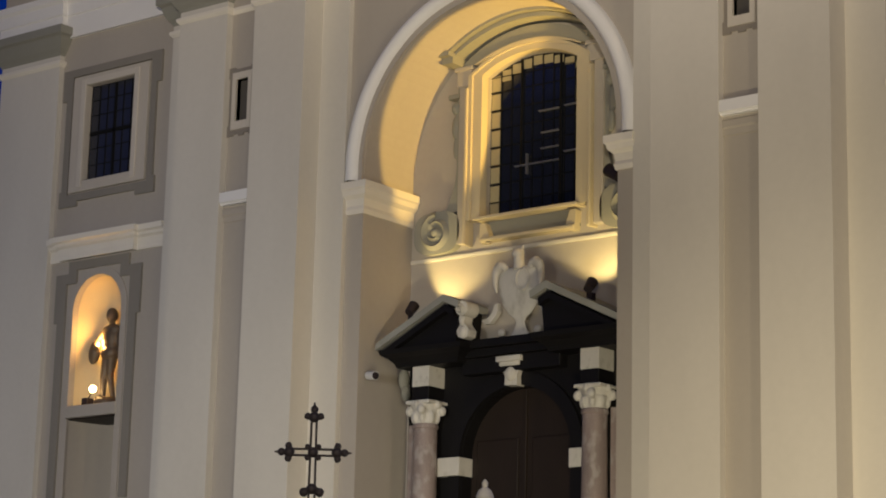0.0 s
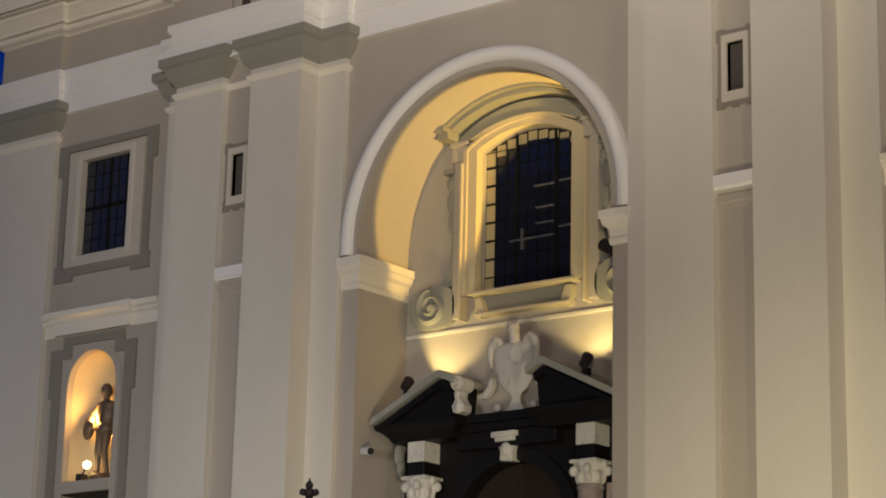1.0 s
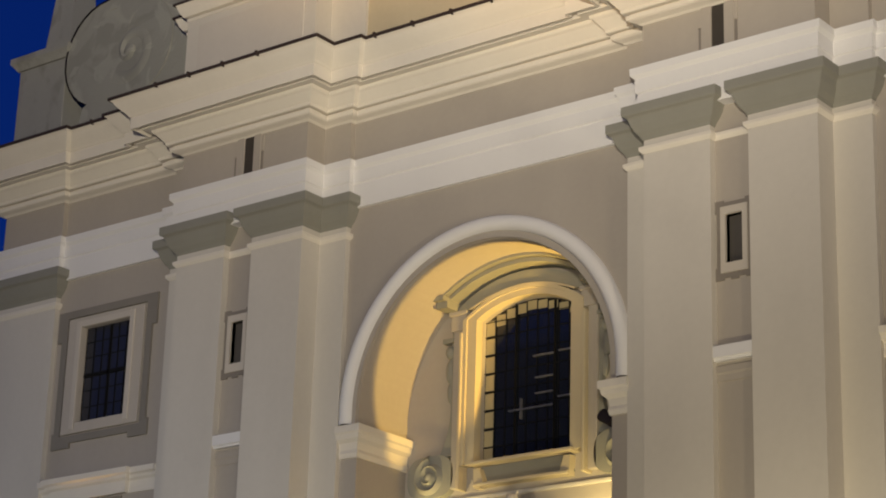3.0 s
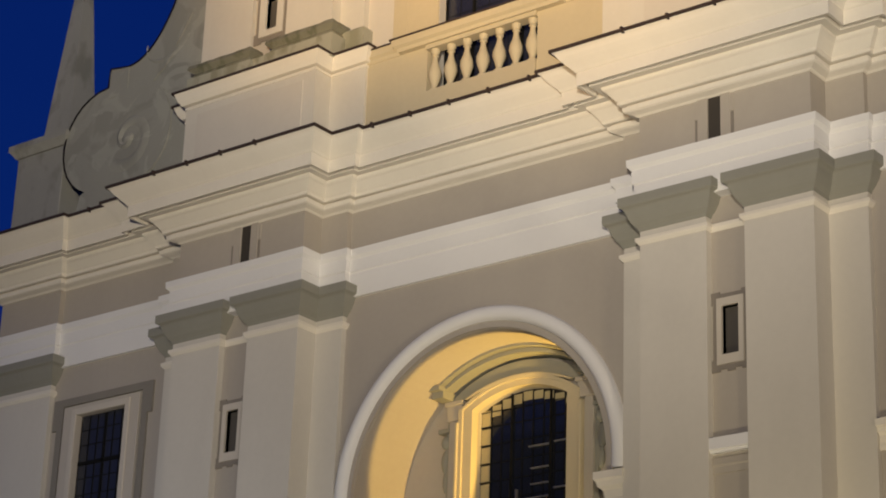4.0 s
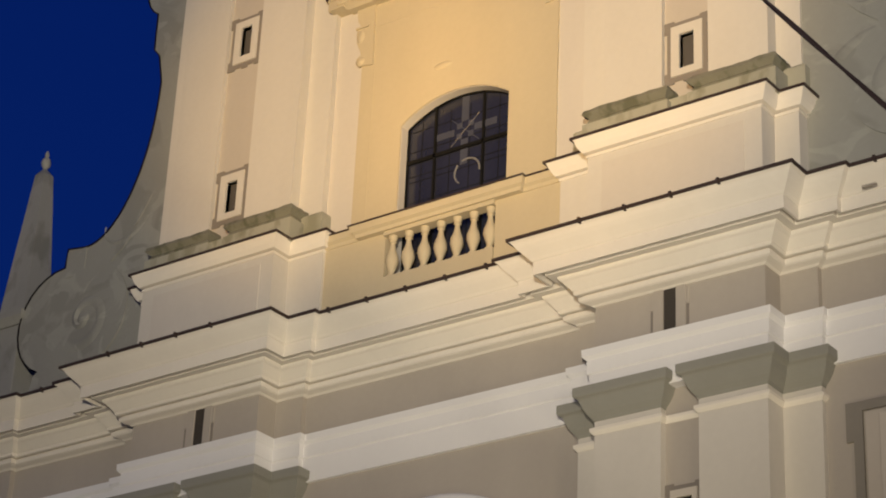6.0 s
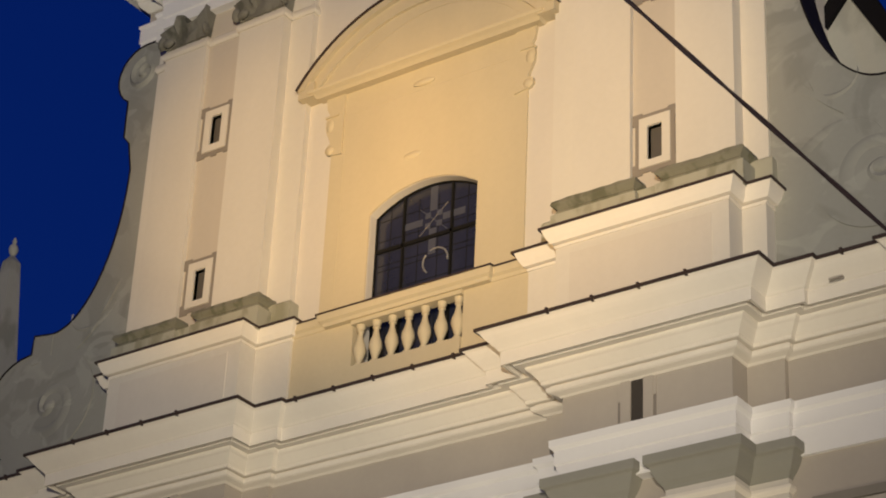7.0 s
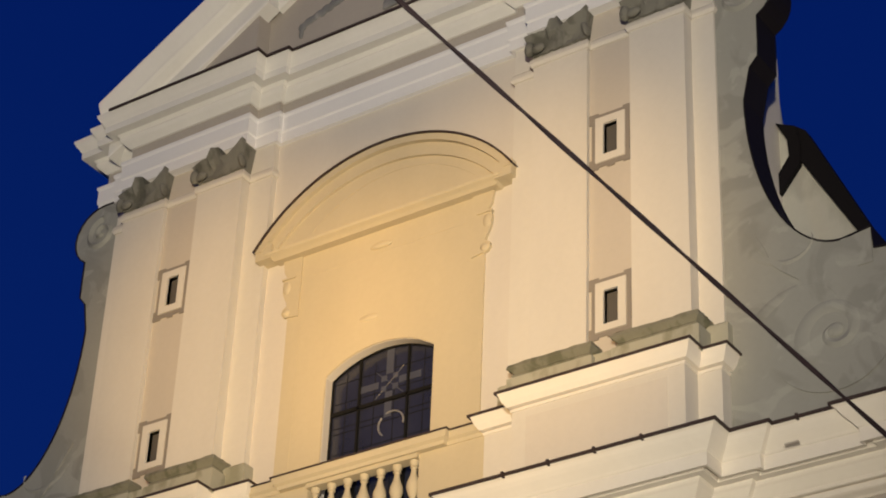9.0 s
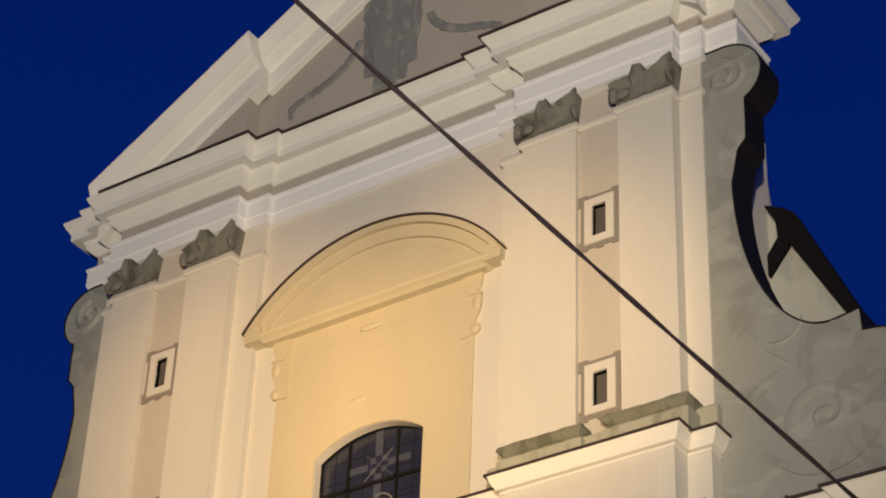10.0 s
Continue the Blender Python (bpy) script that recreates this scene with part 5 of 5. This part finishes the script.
volute(-1)
volute(1)
part("parapet", boxes((-12.1, -10.9, 0.3, 1.4, 17.6, 18.6)), GREY, church)
ob = thing("obelisk", "grey stone obelisk with a knob on its tip", "obelisk")
ox, oy = -11.79, 0.80
part("pedestal", boxes((ox - 0.72, ox + 0.72, oy - 0.72, oy + 0.72, 18.0, 20.25), bevel=0.02), SLATE, ob)
part("pedestal_cap", swept([(ox - 0.72, oy + 0.72), (ox - 0.72, oy - 0.72), (ox + 0.72, oy - 0.72), (ox + 0.72, oy + 0.72)], [(-0.7, 20.25), (0.04, 20.25), (0.12, 20.36), (0.16, 20.40), (0.16, 20.52), (-0.7, 20.62)]), SLATE, ob)
bm = bmesh.new()
ra = [bm.verts.new((ox + a * 0.40, oy + b * 0.40, 20.55)) for a, b in ((-1, -1), (1, -1), (1, 1), (-1, 1))]
rb = [bm.verts.new((ox + a * 0.14, oy + b * 0.14, 24.28)) for a, b in ((-1, -1), (1, -1), (1, 1), (-1, 1))]
tip = bm.verts.new((ox, oy, 24.5))
for i in range(4):
    j = (i + 1) % 4
    bm.faces.new((ra[i], ra[j], rb[j], rb[i]))
    bm.faces.new((rb[i], rb[j], tip))
bm.faces.new(ra[::-1])
part("shaft", bm, SLATE, ob)
part("finial", lathe(bmesh.new(), (ox, oy, 24.36), [(0.05, 0), (0.05, 0.10), (0.09, 0.15), (0.11, 0.24), (0.09, 0.33), (0.04, 0.38), (0.055, 0.44), (0.02, 0.54)], 14), SLATE, ob, smooth=40)

# ---------------- house end behind the scroll ----------------
nave = thing("nave_gable", "pale plastered gable wall with a dark sloping roof edge", "gable")
part("wall", prism(bmesh.new(), [(5.5, 17.8), (5.5, 27.2), (7.0, 27.2), (7.08, 26.3), (7.55, 25.7), (9.3, 22.3), (9.3, 17.8)], 2.5, 2.9), LIMEWASH, nave)
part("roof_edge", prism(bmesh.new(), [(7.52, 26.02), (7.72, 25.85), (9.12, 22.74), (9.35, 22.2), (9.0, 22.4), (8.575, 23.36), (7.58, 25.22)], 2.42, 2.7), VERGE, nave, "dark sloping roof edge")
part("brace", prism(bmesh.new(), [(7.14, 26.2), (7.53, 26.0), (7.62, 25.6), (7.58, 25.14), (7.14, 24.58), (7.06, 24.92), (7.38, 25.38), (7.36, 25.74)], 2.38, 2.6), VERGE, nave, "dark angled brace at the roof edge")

# ---------------- cross and cable in front ----------------
cx, cy, cz = 8.15, -13.18, 4.21
cross = thing("iron_cross", "wrought-iron cross with trefoil ends on a post", "cross")
ux = Vector((math.cos(radians(38)), math.sin(radians(38)), 0))
C0 = Vector((cx, cy, cz))
UP = Vector((0, 0, 1))
for d in (-1, 1):
    part("upright", tube(bmesh.new(), C0 + ux * 0.028 * d - UP * 0.55, C0 + ux * 0.022 * d + UP * 0.36, 0.011), IRON, cross)
    part("arm", tube(bmesh.new(), C0 - ux * 0.24 + UP * 0.028 * d, C0 + ux * 0.24 + UP * 0.028 * d, 0.011), IRON, cross)
bm = blob(bmesh.new(), C0, (0.048, 0.048, 0.048))
for a, b in ((1, 1), (1, -1), (-1, 1), (-1, -1)):
    blob(bm, C0 + ux * 0.05 * a + UP * 0.05 * b, (0.026, 0.026, 0.026), u=10, v=8)
part("boss", bm, IRON, cross, smooth=60)
for a, b in ((UP, ux), (ux, UP), (-ux, UP)):
    e = C0 + a * (0.32 if a == UP else 0.215)
    bm = blob(bmesh.new(), e + a * 0.07, (0.036, 0.036, 0.036))
    tube(bm, e, e + a * 0.135, 0.036, 0.006)
    for d in (-1, 1):
        tube(bm, e - a * 0.01, e + b * 0.09 * d, 0.036, 0.010)
        blob(bm, e + b * 0.058 * d + a * 0.008, (0.032, 0.032, 0.032))
    blob(bm, e, (0.05, 0.05, 0.05))
    part("trefoil", bm, IRON, cross, smooth=50)
bm = blob(bmesh.new(), C0 - UP * 0.33, (0.05, 0.05, 0.05))
for d in (-1, 1):
    tube(bm, C0 - UP * 0.33, C0 - UP * 0.36 + ux * 0.11 * d, 0.042, 0.010)
    blob(bm, C0 - UP * 0.36 + ux * 0.07 * d, (0.042, 0.042, 0.042))
part("foot_trefoil", bm, IRON, cross, smooth=50)
part("post", tube(bmesh.new(), (cx, cy, 0), C0 - UP * 0.5, 0.06, 0.03), IRON, cross)
post = thing("stone_finial", "small pale stone finial on a pillar before the door", "finial")
part("pillar", boxes((9.13, 9.53, -12.36, -11.96, 0, 3.70), bevel=0.02), PALE, post)
part("knob", lathe(bmesh.new(), (9.33, -12.16, 3.70), [(0.10, 0.0), (0.10, 0.05), (0.05, 0.08), (0.085, 0.15), (0.06, 0.21), (0.025, 0.24), (0.03, 0.28), (0.01, 0.31)], 16), PALE, post, smooth=40)

a, b = Vector((15.45, -21.17, 9.53)), Vector((17.22, -18.31, 7.36))
cable = thing("overhead_cable", "twisted black overhead cable strung across the square", "cable")
for k, ph in enumerate((0, math.pi)):
    cu = bpy.data.curves.new("strand", "CURVE")
    cu.dimensions, cu.bevel_depth, cu.bevel_resolution = "3D", 0.0090, 2
    sp = cu.splines.new("POLY")
    n = 420
    sp.points.add(n)
    d = b - a
    s1 = d.normalized().cross(UP).normalized()
    s2 = s1.cross(d.normalized())
    for i in range(n + 1):
        u = -2.2 + 5.4 * i / n
        p = a + d * u + (s1 * math.cos(ph + 22 * u) + s2 * math.sin(ph + 22 * u)) * 0.006 + UP * (0.012 * (u - 0.5) ** 2)
        sp.points[i].co = (*p, 1)
    cu.materials.append(CABLE)
    o = new("strand", cu)
    o.parent = cable
